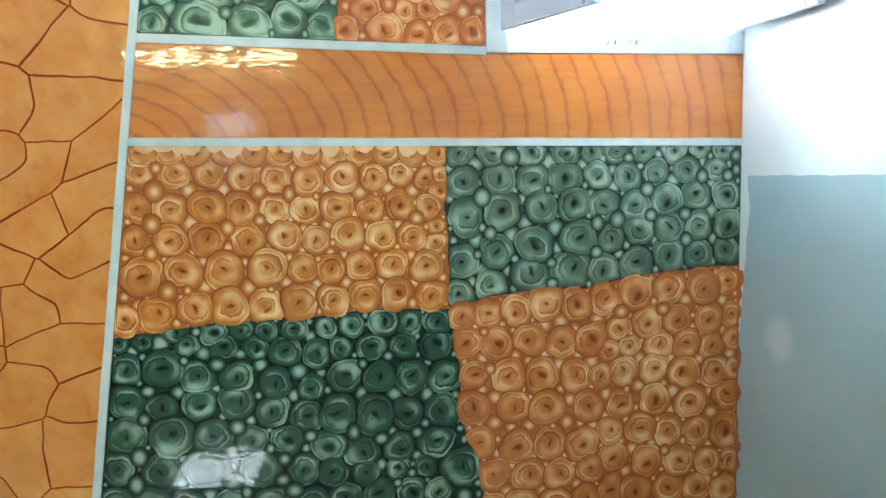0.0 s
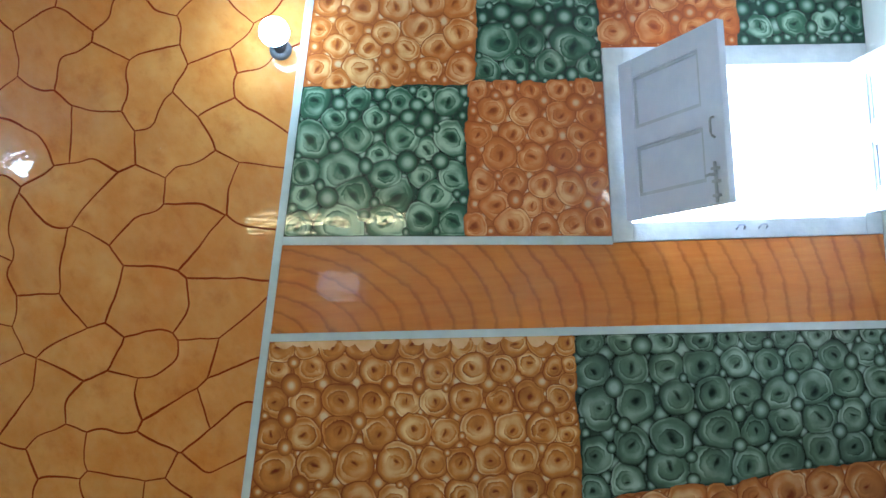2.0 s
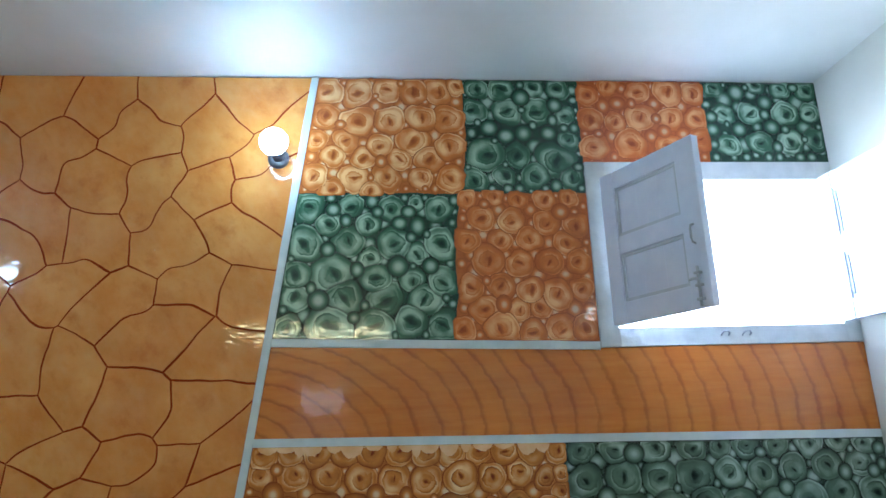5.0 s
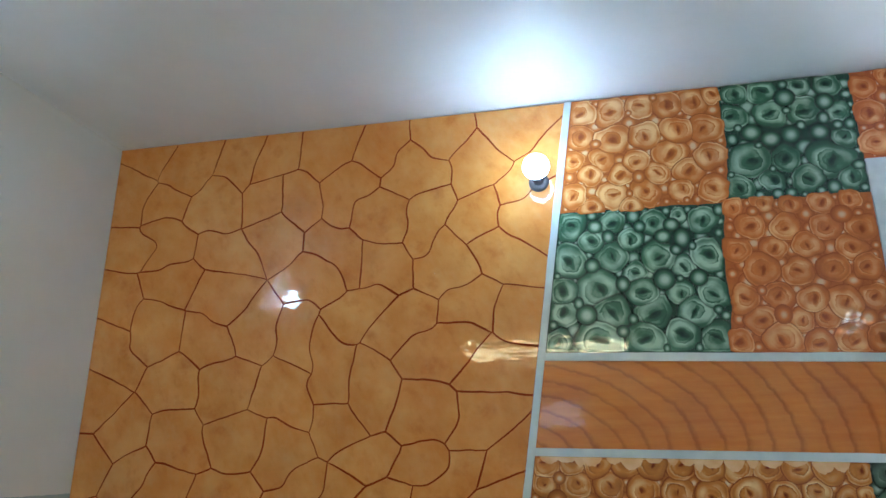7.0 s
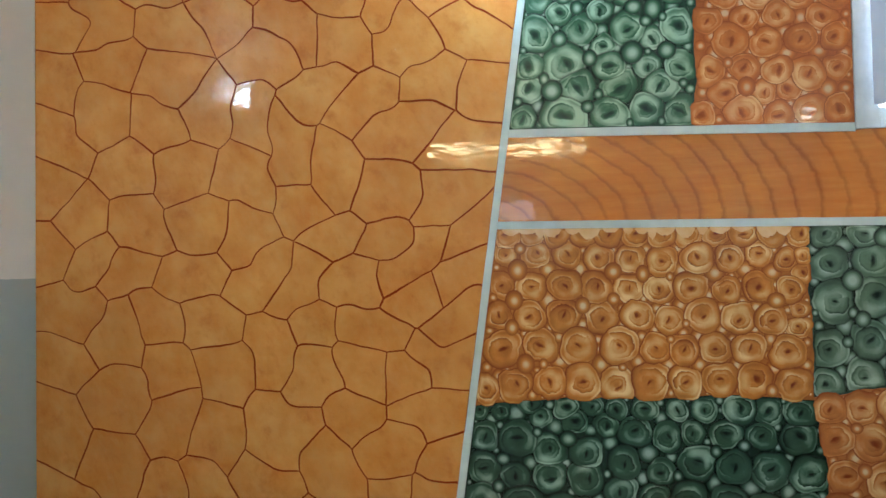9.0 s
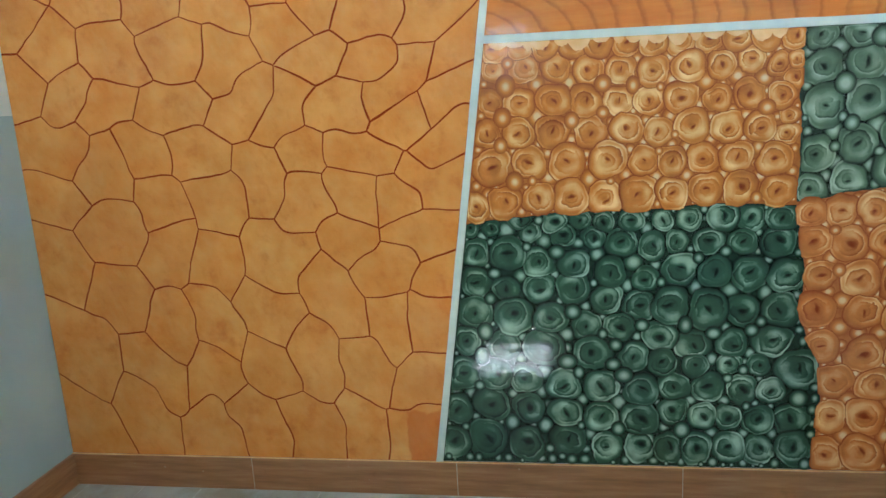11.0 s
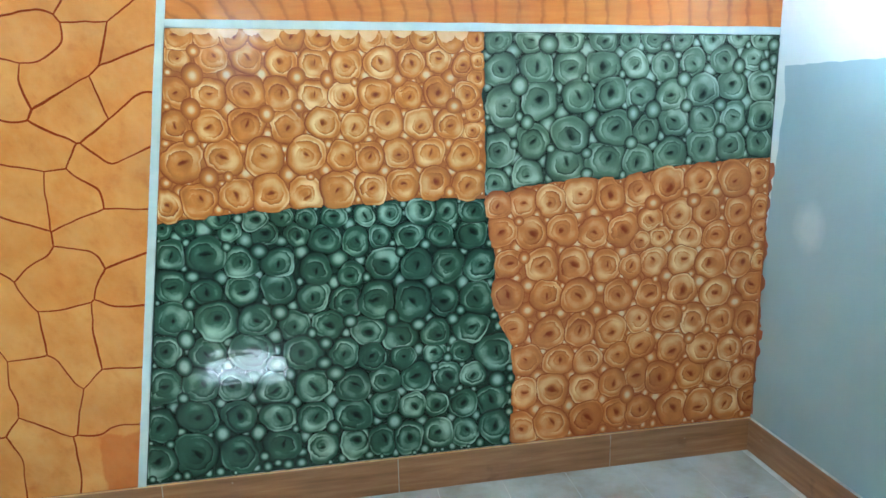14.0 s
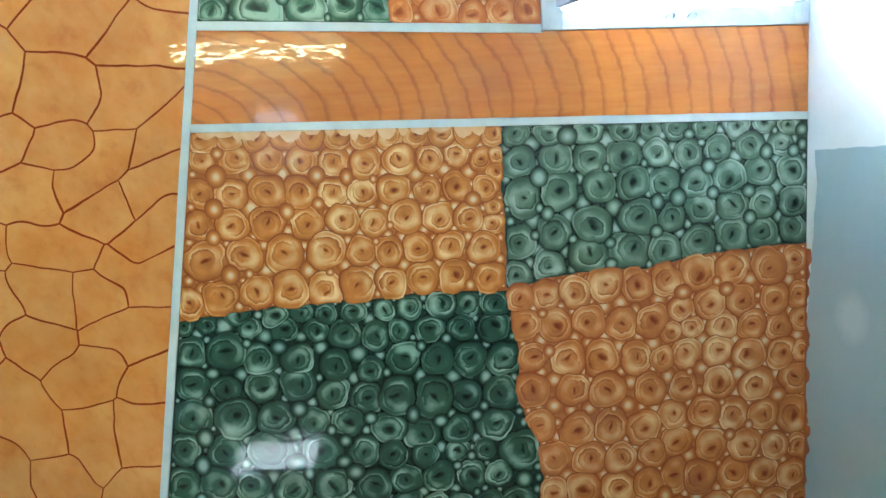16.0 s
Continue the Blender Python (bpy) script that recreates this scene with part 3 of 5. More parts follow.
def rosette_mesh(cx, cz, rad, others, panel, rng, pad, wide, halo):
    """One low petalled disc in unit size round its own centre, flared into the gaps between its neighbours (x, z, share of
    the way that it keeps), with the overspray round it."""
    n = 26
    ph, ph2, squash, tilt = rng.uniform(0, 6.28), rng.uniform(0, 6.28), rng.uniform(0.93, 1.07), rng.uniform(0, 3.14)
    torn, notch, flare = rng.uniform(0, 6.28), rng.choice((0.0, 0.06, 0.12, 0.16)), wide * rng.uniform(0.94, 1.06)
    pts, outer = [], []
    for k in range(n):
        a = 2 * math.pi * k / n
        d = (math.cos(a), math.sin(a))
        r = flare * rad * (1 + 0.07 * math.sin(2 * a + ph) + 0.07 * math.sin(3 * a + ph2) + 0.04 * math.sin(5 * a + ph * 2) + 0.05 * rng.uniform(-1, 1))
        r *= math.sqrt((math.cos(a - tilt) * squash) ** 2 + (math.sin(a - tilt) / squash) ** 2)
        near = r ** -5
        for ox, oz, share in others:
            dot = d[0] * ox + d[1] * oz
            if dot > 1e-6:
                near += (share * (ox * ox + oz * oz) / dot) ** -5
        r = near ** (-1 / 5) * (1 + 0.018 * rng.uniform(-1, 1))
        r *= 1 - notch * (((a - torn) / 6.2832) % 1.0 - 0.5)
        while r > 0.15 * rad and not (panel.inside(cx + d[0] * r, cz + d[1] * r, pad) and clear(cx + d[0] * r, cz + d[1] * r)):
            r *= 0.95
        pts.append((d[0] * r / rad, d[1] * r / rad))
        r2 = r + halo * rad * (1 + 0.5 * math.sin(a - 1.2))
        while r2 > r and not (panel.inside(cx + d[0] * r2, cz + d[1] * r2, 0.0) and clear(cx + d[0] * r2, cz + d[1] * r2)):
            r2 -= 0.02 * rad
        r2 = max(r2, r + 0.001)
        outer.append((d[0] * r2 / rad, d[1] * r2 / rad))
    h = 0.00002 / rad
    verts = [(0, -h, 0)] + [(x, -h, z) for x, z in pts] + [(x, -0.9 * h, z) for x, z in pts] + [(x, -0.6 * h, z) for x, z in outer]
    faces = [(0, 1 + (k + 1) % n, 1 + k) for k in range(n)] + [(1 + n + k, 1 + n + (k + 1) % n, 1 + 2 * n + (k + 1) % n, 1 + 2 * n + k) for k in range(n)]
    return verts, faces, [0.0] + [1.0] * n + [1.002] * n + [2.0] * n


def raw_mesh(name, verts, faces, mat, rim=None):
    me = bpy.data.meshes.new(name)
    me.from_pydata(verts, [], faces)
    me.materials.append(mat.m)
    if rim:
        me.attributes.new("rim", "FLOAT", "POINT").data.foreach_set("value", rim)
    return me


def dome(halo, n=16):
    """A low bead in unit size, with or without the overspray round it."""
    ring = [(math.cos(2 * math.pi * k / n), math.sin(2 * math.pi * k / n)) for k in range(n)]
    verts = [(0, -0.10, 0)] + [(0.6 * x, -0.08, 0.6 * z) for x, z in ring] + [(x, -0.04, z) for x, z in ring] + [(1.18 * x, -0.02, 1.18 * z) for x, z in ring]
    faces = [(0, 1 + (k + 1) % n, 1 + k) for k in range(n)]
    faces += [(1 + j * n + k, 1 + j * n + (k + 1) % n, 1 + (j + 1) * n + (k + 1) % n, 1 + (j + 1) * n + k) for j in range(1 + halo) for k in range(n)]
    return verts[:1 + n * (2 + halo)], faces


BEAD = {k: raw_mesh("bead", *dome("green" in k), PAINT[k][2]) for k in PAINT}


def mural(panel, paint, rows, label, seed, beads=1.0, top=0.35, wide=1.22):
    """A panel with its rows of rosettes, each (x, z, radius), lapping one another, and beads in the gaps between them."""
    rng = random.Random(seed)
    ground, rose, _ = PAINT[paint]
    # the orange rosettes were painted last and lap over their neighbours
    lap = "green" not in paint
    lift = 0.0018 if lap else 0.0
    body = tagged(part("mural_panel", prism(bmesh.new(), panel.outline(), -0.0014 if lap else 0.0, 0.006), ground), label, "mural panel", "rosette mural panels", "structure")
    pad = -0.010 if lap else 0.0015
    placed = [p for row in rows for p in row]
    order = list(range(len(placed)))
    rng.shuffle(order)
    for k, (x, z, rad) in zip(order, placed):
        others = [(ox - x, oz - z, 0.60 * 2 * rad / (rad + o)) for ox, oz, o in placed if 1e-6 < (ox - x) ** 2 + (oz - z) ** 2 < (3 * (rad + o)) ** 2]
        verts, faces, rim = rosette_mesh(x, z, rad, others, panel, rng, pad, wide, 0.05 if lap else 0.13)
        ob = new("rosette", raw_mesh("rosette", verts, faces, rose, rim))
        ob.parent = body
        ob.location, ob.scale = (x, -0.0006 - 0.00001 * k - lift, z), (rad,) * 3
    # beads fill the gaps, largest first, half under the rosettes
    spots, step, high = [], 0.010, 0.0007 + 0.00001 * len(placed) + lift
    edge = panel.outline()
    gx, gz = np.meshgrid(np.arange(min(p[0] for p in edge), max(p[0] for p in edge), step), np.arange(min(p[1] for p in edge), max(p[1] for p in edge), step))
    gx, gz = gx.ravel() + np.array([rng.uniform(-0.4, 0.4) * step for _ in range(gx.size)]), gz.ravel()
    pl = np.array(placed)
    free = np.min(np.hypot(gx[:, None] - pl[None, :, 0], gz[:, None] - pl[None, :, 1]) - pl[None, :, 2], axis=1)
    for k in np.argsort(-free):
        if free[k] < 0.006:
            break
        x, z = float(gx[k]), float(gz[k])
        r = min(max(float(free[k]) * 1.3 + 0.005, 0.012), 0.032) * beads
        if panel.gap(x, z) < r * 0.5 or any((x - a) ** 2 + (z - b) ** 2 < (0.92 * (r + c)) ** 2 for a, b, c in spots):
            continue
        r = min(r, max(panel.gap(x, z) - 0.001, 0.006))
        spots.append((x, z, r))
        if len(spots) >= 150:
            break
    for x, z, r in spots:
        ob = new("bead", BEAD[paint])
        ob.parent = body
        ob.location, ob.scale = (x, -high if rng.random() < (0.5 * top if lap else top) else -0.0003 - lift, z), (r * rng.uniform(0.86, 1.14), r * 0.02, r * rng.uniform(0.90, 1.20))
    return body


def right_of_strip(z):
    return strip_x(z) + 0.0128


# rosettes of each panel, row by row from the top: x, z, radius
rows = []
rows.append([(-2.004, 1.521, 0.035), (-1.904, 1.524, 0.042), (-1.803, 1.519, 0.045), (-1.702, 1.504, 0.046), (-1.603, 1.502, 0.046), (-1.505, 1.492, 0.049), (-1.395, 1.5, 0.048), (-1.298, 1.498, 0.041), (-1.214, 1.507, 0.041), (-1.129, 1.487, 0.035), (-1.082, 1.497, 0.027)])
rows.append([(-2.017, 1.419, 0.04), (-1.922, 1.412, 0.046), (-1.812, 1.415, 0.05), (-1.712, 1.408, 0.05), (-1.609, 1.406, 0.047), (-1.515, 1.399, 0.046), (-1.419, 1.402, 0.046), (-1.309, 1.394, 0.041), (-1.215, 1.4, 0.045), (-1.121, 1.395, 0.04), (-1.085, 1.446, 0.03)])
rows.append([(-2.032, 1.319, 0.044), (-1.927, 1.316, 0.05), (-1.816, 1.318, 0.051), (-1.696, 1.309, 0.052), (-1.582, 1.316, 0.049), (-1.487, 1.298, 0.044), (-1.383, 1.315, 0.051), (-1.275, 1.302, 0.048), (-1.179, 1.299, 0.045), (-1.102, 1.277, 0.033), (-1.096, 1.331, 0.026)])
rows.append([(-2.018, 1.208, 0.058), (-1.897, 1.222, 0.054), (-1.773, 1.217, 0.056), (-1.643, 1.222, 0.057), (-1.53, 1.21, 0.047), (-1.442, 1.205, 0.045), (-1.348, 1.213, 0.047), (-1.247, 1.212, 0.049), (-1.135, 1.203, 0.049)])
rows.append([(-2.076, 1.077, 0.045), (-1.978, 1.092, 0.05), (-1.866, 1.101, 0.051), (-1.763, 1.101, 0.058), (-1.654, 1.091, 0.055), (-1.546, 1.105, 0.06), (-1.442, 1.106, 0.05), (-1.336, 1.111, 0.05), (-1.234, 1.116, 0.049), (-1.121, 1.101, 0.047)])
rows.append([(-2.0 + 0.083 * k, 1.588 - 0.0015 * k, 0.046) for k in range(12)])    # the topmost, half under the strip
low_top = Panel(right_of_strip, lambda z: seam_q(max(z, 1.05)), seam_left, lambda x: lower_z(x) - 0.0128)
ochre_panel = mural(low_top, "ochre", rows, "glossy ochre mural panel of rolled rosettes and beads", 3)
# pale cream petals with torn lower ends along the top edge
rng = random.Random(77)
x_ = strip_x(1.6) + 0.03
while x_ < seam_q(1.2) - 0.09:
    w_ = rng.uniform(0.026, 0.070)
    n = 8
    deep = rng.uniform(0.016, 0.044)
    low = [(x_ + w_ * k / n, lower_z(x_) - 0.0135 - deep * (0.20 + 0.80 * math.sin(math.pi * k / n) ** 0.7) * rng.uniform(0.82, 1.0)) for k in range(n + 1)]
    top_ = [(x_ + w_, lower_z(x_ + w_) - 0.0133), (x_, lower_z(x_) - 0.0133)]
    part("torn_patch", prism(bmesh.new(), low + top_, -0.0040 - 0.0003 * rng.random(), -0.001), m_torn, ochre_panel, "pale cream petal with a torn edge")
    x_ += w_ + rng.uniform(-0.012, 0.016)
rows = []
rows.append([(-1.015, 1.563, 0.04), (-0.905, 1.558, 0.041), (-0.775, 1.561, 0.047), (-0.647, 1.56, 0.043), (-0.558, 1.562, 0.036), (-0.473, 1.563, 0.042), (-0.373, 1.561, 0.04), (-0.258, 1.562, 0.045), (-0.161, 1.57, 0.039), (-0.073, 1.56, 0.037)])
rows.append([(-1.006, 1.474, 0.05), (-0.883, 1.481, 0.054), (-0.769, 1.475, 0.057), (-0.647, 1.473, 0.058), (-0.538, 1.48, 0.047), (-0.424, 1.474, 0.048), (-0.324, 1.486, 0.048), (-0.207, 1.494, 0.046), (-0.099, 1.497, 0.042)])
rows.append([(-0.995, 1.357, 0.056), (-0.872, 1.372, 0.061), (-0.739, 1.382, 0.055), (-0.623, 1.388, 0.059), (-0.514, 1.382, 0.05), (-0.404, 1.375, 0.053), (-0.287, 1.386, 0.056), (-0.175, 1.407, 0.054), (-0.056, 1.4, 0.053)])
rows.append([(-1.017, 1.207, 0.052), (-0.894, 1.234, 0.057), (-0.765, 1.248, 0.066), (-0.604, 1.27, 0.064), (-0.489, 1.262, 0.048), (-0.384, 1.287, 0.053), (-0.272, 1.298, 0.057), (-0.162, 1.295, 0.052), (-0.05, 1.291, 0.052)])
rows.append([(-1.027, 1.103, 0.045), (-0.913, 1.125, 0.05), (-0.778, 1.161, 0.063), (-0.626, 1.169, 0.069), (-0.515, 1.156, 0.056), (-0.394, 1.179, 0.059), (-0.271, 1.199, 0.061), (-0.165, 1.2, 0.051), (-0.054, 1.206, 0.051)])
mural(Panel(lambda z: seam_q(max(z, 1.05)), const(XE - 0.001), seam_right, lambda x: lower_z(x) - 0.0128), "grey_green", rows, "glossy grey-green mural panel of rolled rosettes and beads", 4)
rows = []
rows.append([(-2.104, 1.007, 0.032), (-2.03, 1.002, 0.028), (-1.928, 1.03, 0.041), (-1.815, 1.024, 0.045), (-1.737, 1.023, 0.036), (-1.658, 1.013, 0.034), (-1.571, 1.015, 0.038), (-1.47, 1.016, 0.035), (-1.387, 1.018, 0.041), (-1.277, 1.021, 0.052), (-1.198, 1.014, 0.046), (-1.105, 1.009, 0.051)])
rows.append([(-1.902, 0.989, 0.035), (-1.789, 0.976, 0.042), (-1.692, 0.964, 0.039), (-1.6, 0.945, 0.052), (-1.5, 0.926, 0.048), (-1.423, 0.941, 0.041), (-1.325, 0.942, 0.049), (-1.22, 0.936, 0.046), (-1.113, 0.937, 0.054)])
rows.append([(-2.087, 0.918, 0.048), (-1.98, 0.912, 0.061), (-1.875, 0.879, 0.054), (-1.754, 0.871, 0.055), (-1.641, 0.844, 0.056), (-1.525, 0.816, 0.044), (-1.414, 0.848, 0.058), (-1.302, 0.841, 0.055), (-1.196, 0.834, 0.06), (-1.081, 0.826, 0.057)])
rows.append([(-2.089, 0.817, 0.056), (-1.988, 0.79, 0.049), (-1.873, 0.788, 0.054), (-1.757, 0.793, 0.059), (-1.65, 0.752, 0.056), (-1.542, 0.73, 0.058), (-1.445, 0.729, 0.066), (-1.32, 0.713, 0.067), (-1.212, 0.704, 0.057), (-1.096, 0.702, 0.058)])
rows.append([(-2.098, 0.708, 0.059), (-1.964, 0.697, 0.073), (-1.84, 0.687, 0.059), (-1.719, 0.656, 0.05), (-1.605, 0.653, 0.053), (-1.476, 0.615, 0.055), (-1.365, 0.584, 0.06), (-1.243, 0.588, 0.051), (-1.118, 0.598, 0.062)])
rows.append([(-2.132, 0.605, 0.053), (-2.003, 0.58, 0.058), (-1.863, 0.581, 0.068), (-1.7, 0.559, 0.066), (-1.559, 0.546, 0.054), (-1.468, 0.523, 0.053), (-1.361, 0.513, 0.047), (-1.251, 0.517, 0.041), (-1.155, 0.515, 0.038), (-1.035, 0.497, 0.074)])
rows.append([(-2.151, 0.486, 0.06), (-2.033, 0.474, 0.061), (-1.935, 0.464, 0.056), (-1.799, 0.436, 0.061), (-1.672, 0.437, 0.062), (-1.532, 0.423, 0.06), (-1.431, 0.434, 0.054), (-1.316, 0.437, 0.057), (-1.205, 0.426, 0.053), (-1.114, 0.424, 0.049)])
rows.append([(-2.178, 0.345, 0.058), (-2.052, 0.365, 0.067), (-1.92, 0.351, 0.056), (-1.793, 0.336, 0.057), (-1.673, 0.323, 0.058), (-1.538, 0.315, 0.067), (-1.428, 0.347, 0.054), (-1.329, 0.329, 0.052), (-1.25, 0.327, 0.048), (-1.151, 0.317, 0.054), (-1.051, 0.321, 0.06)])
rows.append([(-2.194, 0.22, 0.061), (-2.075, 0.234, 0.075), (-1.931, 0.216, 0.063), (-1.788, 0.235, 0.062), (-1.651, 0.211, 0.055), (-1.536, 0.219, 0.056), (-1.443, 0.215, 0.057), (-1.351, 0.212, 0.058), (-1.246, 0.215, 0.059), (-1.146, 0.211, 0.054), (-1.038, 0.221, 0.061)])
mural(Panel(right_of_strip, seam_q, const(SK + 0.004), seam_left), "deep_green", rows, "glossy dark green mural panel of rolled rosettes", 5, 0.95, 0.35, 1.16)
rows = []
rows.append([(-1.019, 1.025, 0.045), (-0.929, 1.026, 0.048), (-0.831, 1.027, 0.052), (-0.725, 1.052, 0.056), (-0.614, 1.04, 0.053), (-0.509, 1.053, 0.052), (-0.395, 1.066, 0.059), (-0.275, 1.079, 0.056), (-0.137, 1.073, 0.058), (-0.046, 1.094, 0.041)])
rows.append([(-1.005, 0.935, 0.049), (-0.898, 0.923, 0.055), (-0.788, 0.928, 0.056), (-0.672, 0.909, 0.053), (-0.562, 0.916, 0.054), (-0.462, 0.947, 0.042), (-0.354, 0.96, 0.056), (-0.24, 0.96, 0.054), (-0.118, 0.96, 0.053), (-0.028, 0.968, 0.042)])
rows.append([(-0.495, 0.868, 0.037), (-0.423, 0.882, 0.038), (-0.31, 0.882, 0.051), (-0.201, 0.876, 0.053), (-0.103, 0.864, 0.049), (-0.021, 0.884, 0.04)])
rows.append([(-0.981, 0.819, 0.046), (-0.86, 0.804, 0.06), (-0.748, 0.797, 0.058), (-0.623, 0.788, 0.055), (-0.525, 0.782, 0.042), (-0.446, 0.795, 0.053), (-0.325, 0.794, 0.051), (-0.217, 0.774, 0.055), (-0.089, 0.772, 0.053), (-0.016, 0.767, 0.035)])
rows.append([(-0.987, 0.708, 0.055), (-0.84, 0.697, 0.053), (-0.727, 0.688, 0.062), (-0.574, 0.676, 0.055), (-0.454, 0.674, 0.051), (-0.325, 0.677, 0.057), (-0.186, 0.66, 0.059), (-0.04, 0.676, 0.054)])
rows.append([(-0.966, 0.58, 0.05), (-0.832, 0.555, 0.058), (-0.715, 0.552, 0.059), (-0.596, 0.541, 0.06), (-0.493, 0.579, 0.047), (-0.375, 0.582, 0.058), (-0.271, 0.56, 0.056), (-0.158, 0.551, 0.054), (-0.05, 0.542, 0.065)])
rows.append([(-0.922, 0.459, 0.054), (-0.792, 0.447, 0.055), (-0.684, 0.437, 0.053), (-0.566, 0.446, 0.051), (-0.486, 0.479, 0.052), (-0.354, 0.446, 0.058), (-0.228, 0.442, 0.06), (-0.114, 0.431, 0.051), (-0.027, 0.423, 0.044)])
rows.append([(-0.928, 0.334, 0.054), (-0.817, 0.336, 0.064), (-0.691, 0.33, 0.06), (-0.583, 0.339, 0.052), (-0.488, 0.357, 0.058), (-0.398, 0.348, 0.063), (-0.272, 0.349, 0.06), (-0.157, 0.338, 0.055), (-0.048, 0.32, 0.056)])
rows.append([(-0.934, 0.193, 0.055), (-0.822, 0.207, 0.06), (-0.682, 0.212, 0.061), (-0.566, 0.22, 0.055), (-0.476, 0.224, 0.056), (-0.336, 0.216, 0.064), (-0.228, 0.211, 0.061), (-0.119, 0.207, 0.062), (-0.011, 0.224, 0.053)])
mural(Panel(seam_q, const(XE - 0.001), const(SK + 0.004), seam_right), "amber", rows, "glossy amber mural panel of rolled rosettes", 6, 1.0, 0.2)
rows = []
rows.append([(-1.818, 2.811, 0.048), (-1.716, 2.807, 0.05), (-1.608, 2.817, 0.042), (-1.517, 2.807, 0.045), (-1.428, 2.812, 0.049), (-1.364, 2.834, 0.032)])
rows.append([(-1.823, 2.714, 0.041), (-1.71, 2.695, 0.052), (-1.598, 2.698, 0.045), (-1.486, 2.708, 0.049), (-1.402, 2.707, 0.048)])
rows.append([(-1.855, 2.622, 0.033), (-1.755, 2.62, 0.042), (-1.638, 2.601, 0.041), (-1.52, 2.618, 0.054), (-1.394, 2.599, 0.044)])
rows.append([(-1.798, 2.566, 0.037), (-1.693, 2.557, 0.039), (-1.57, 2.552, 0.038), (-1.468, 2.55, 0.047)])
rows.append([(-1.864, 2.487, 0.042), (-1.724, 2.482, 0.049), (-1.614, 2.486, 0.044), (-1.494, 2.483, 0.035), (-1.393, 2.481, 0.043), (-1.798, 2.442, 0.036), (-1.669, 2.436, 0.032)])
mural(Panel(right_of_strip, seam_t, seam_tz, ceil_z), "rust", rows, "orange mural panel of rosettes under the ceiling", 7, 0.95, 0.3, 1.34)
rows = []
rows.append([(-1.288, 2.825, 0.038), (-1.199, 2.822, 0.044), (-1.085, 2.831, 0.034), (-0.992, 2.827, 0.039)])
rows.append([(-1.31, 2.74, 0.044), (-1.183, 2.741, 0.047), (-1.072, 2.736, 0.048), (-0.971, 2.717, 0.036), (-0.966, 2.626, 0.035)])
rows.append([(-1.266, 2.565, 0.061), (-1.156, 2.562, 0.045), (-1.013, 2.548, 0.065)])
rows.append([(-1.314, 2.474, 0.043), (-1.202, 2.491, 0.036), (-1.093, 2.488, 0.047), (-0.963, 2.482, 0.037)])
mural(Panel(seam_t, lambda z: WX0 + wob(z, 21.0, 0.006, 14), seam_tz, ceil_z), "teal_green", rows, "green mural panel of rosettes under the ceiling", 8, 1.0, 0.5, 1.26)
rows = []
rows.append([(-0.883, 2.802, 0.035), (-0.803, 2.84, 0.034), (-0.693, 2.815, 0.038), (-0.579, 2.817, 0.044), (-0.483, 2.81, 0.039)])
rows.append([(-0.881, 2.705, 0.038), (-0.788, 2.697, 0.031), (-0.692, 2.717, 0.048), (-0.58, 2.71, 0.038), (-0.484, 2.711, 0.036)])
rows.append([(-0.872, 2.6, 0.043), (-0.735, 2.61, 0.048), (-0.598, 2.603, 0.038), (-0.474, 2.631, 0.035)])
mural(Panel(lambda z: WX0 + wob(z, 21.0, 0.006, 14), lambda z: -0.452 + wob(z, 22.0, 0.006, 14), const(WZ1 + 0.001), ceil_z), "burnt", rows, "orange mural panel of rosettes above the window", 9, 0.95, 0.3, 1.34)
rows = []
rows.append([(-0.4, 2.839, 0.036), (-0.237, 2.852, 0.033), (-0.14, 2.836, 0.036), (-0.04, 2.829, 0.036)])
rows.append([(-0.376, 2.731, 0.035), (-0.269, 2.733, 0.039), (-0.134, 2.735, 0.045), (-0.043, 2.737, 0.036)])
rows.append([(-0.372, 2.606, 0.038), (-0.247, 2.616, 0.044), (-0.131, 2.618, 0.045), (-0.031, 2.628, 0.04)])
mural(Panel(lambda z: -0.452 + wob(z, 22.0, 0.006, 14), const(XE - 0.001), const(WZ1 + 0.001), ceil_z), "teal_green", rows, "green mural panel of rosettes above the window", 10, 1.0, 0.5, 1.26)
rows = []
rows.append([(-1.874, 2.377, 0.049), (-1.737, 2.38, 0.04), (-1.598, 2.369, 0.038), (-1.515, 2.389, 0.024), (-1.439, 2.369, 0.04)])
rows.append([(-1.808, 2.317, 0.041), (-1.678, 2.314, 0.038), (-1.887, 2.249, 0.058), (-1.745, 2.259, 0.053), (-1.595, 2.248, 0.055), (-1.436, 2.244, 0.051), (-1.518, 2.211, 0.034)])
rows.append([(-1.674, 2.195, 0.035), (-1.917, 2.145, 0.048), (-1.797, 2.144, 0.069), (-1.654, 2.129, 0.051), (-1.532, 2.122, 0.042), (-1.431, 2.115, 0.047)])
rows.append([(-1.914, 2.074, 0.044), (-1.758, 2.065, 0.062), (-1.623, 2.057, 0.06), (-1.496, 2.057, 0.057)])
rows.append([(-1.938, 1.967, 0.044), (-1.801, 1.973, 0.068), (-1.654, 1.978, 0.06), (-1.539, 1.985, 0.053), (-1.44, 1.967, 0.053)])
mural(Panel(right_of_strip, seam_t, lambda x: upper_z(x) + 0.0138, seam_tz), "teal_green", rows, "teal-green mural panel of large rosettes", 11, 1.0, 0.5, 1.26)
rows = []
rows.append([(-1.34, 2.401, 0.03), (-1.247, 2.414, 0.03), (-1.165, 2.4, 0.029), (-1.07, 2.399, 0.033), (-0.987, 2.405, 0.029)])
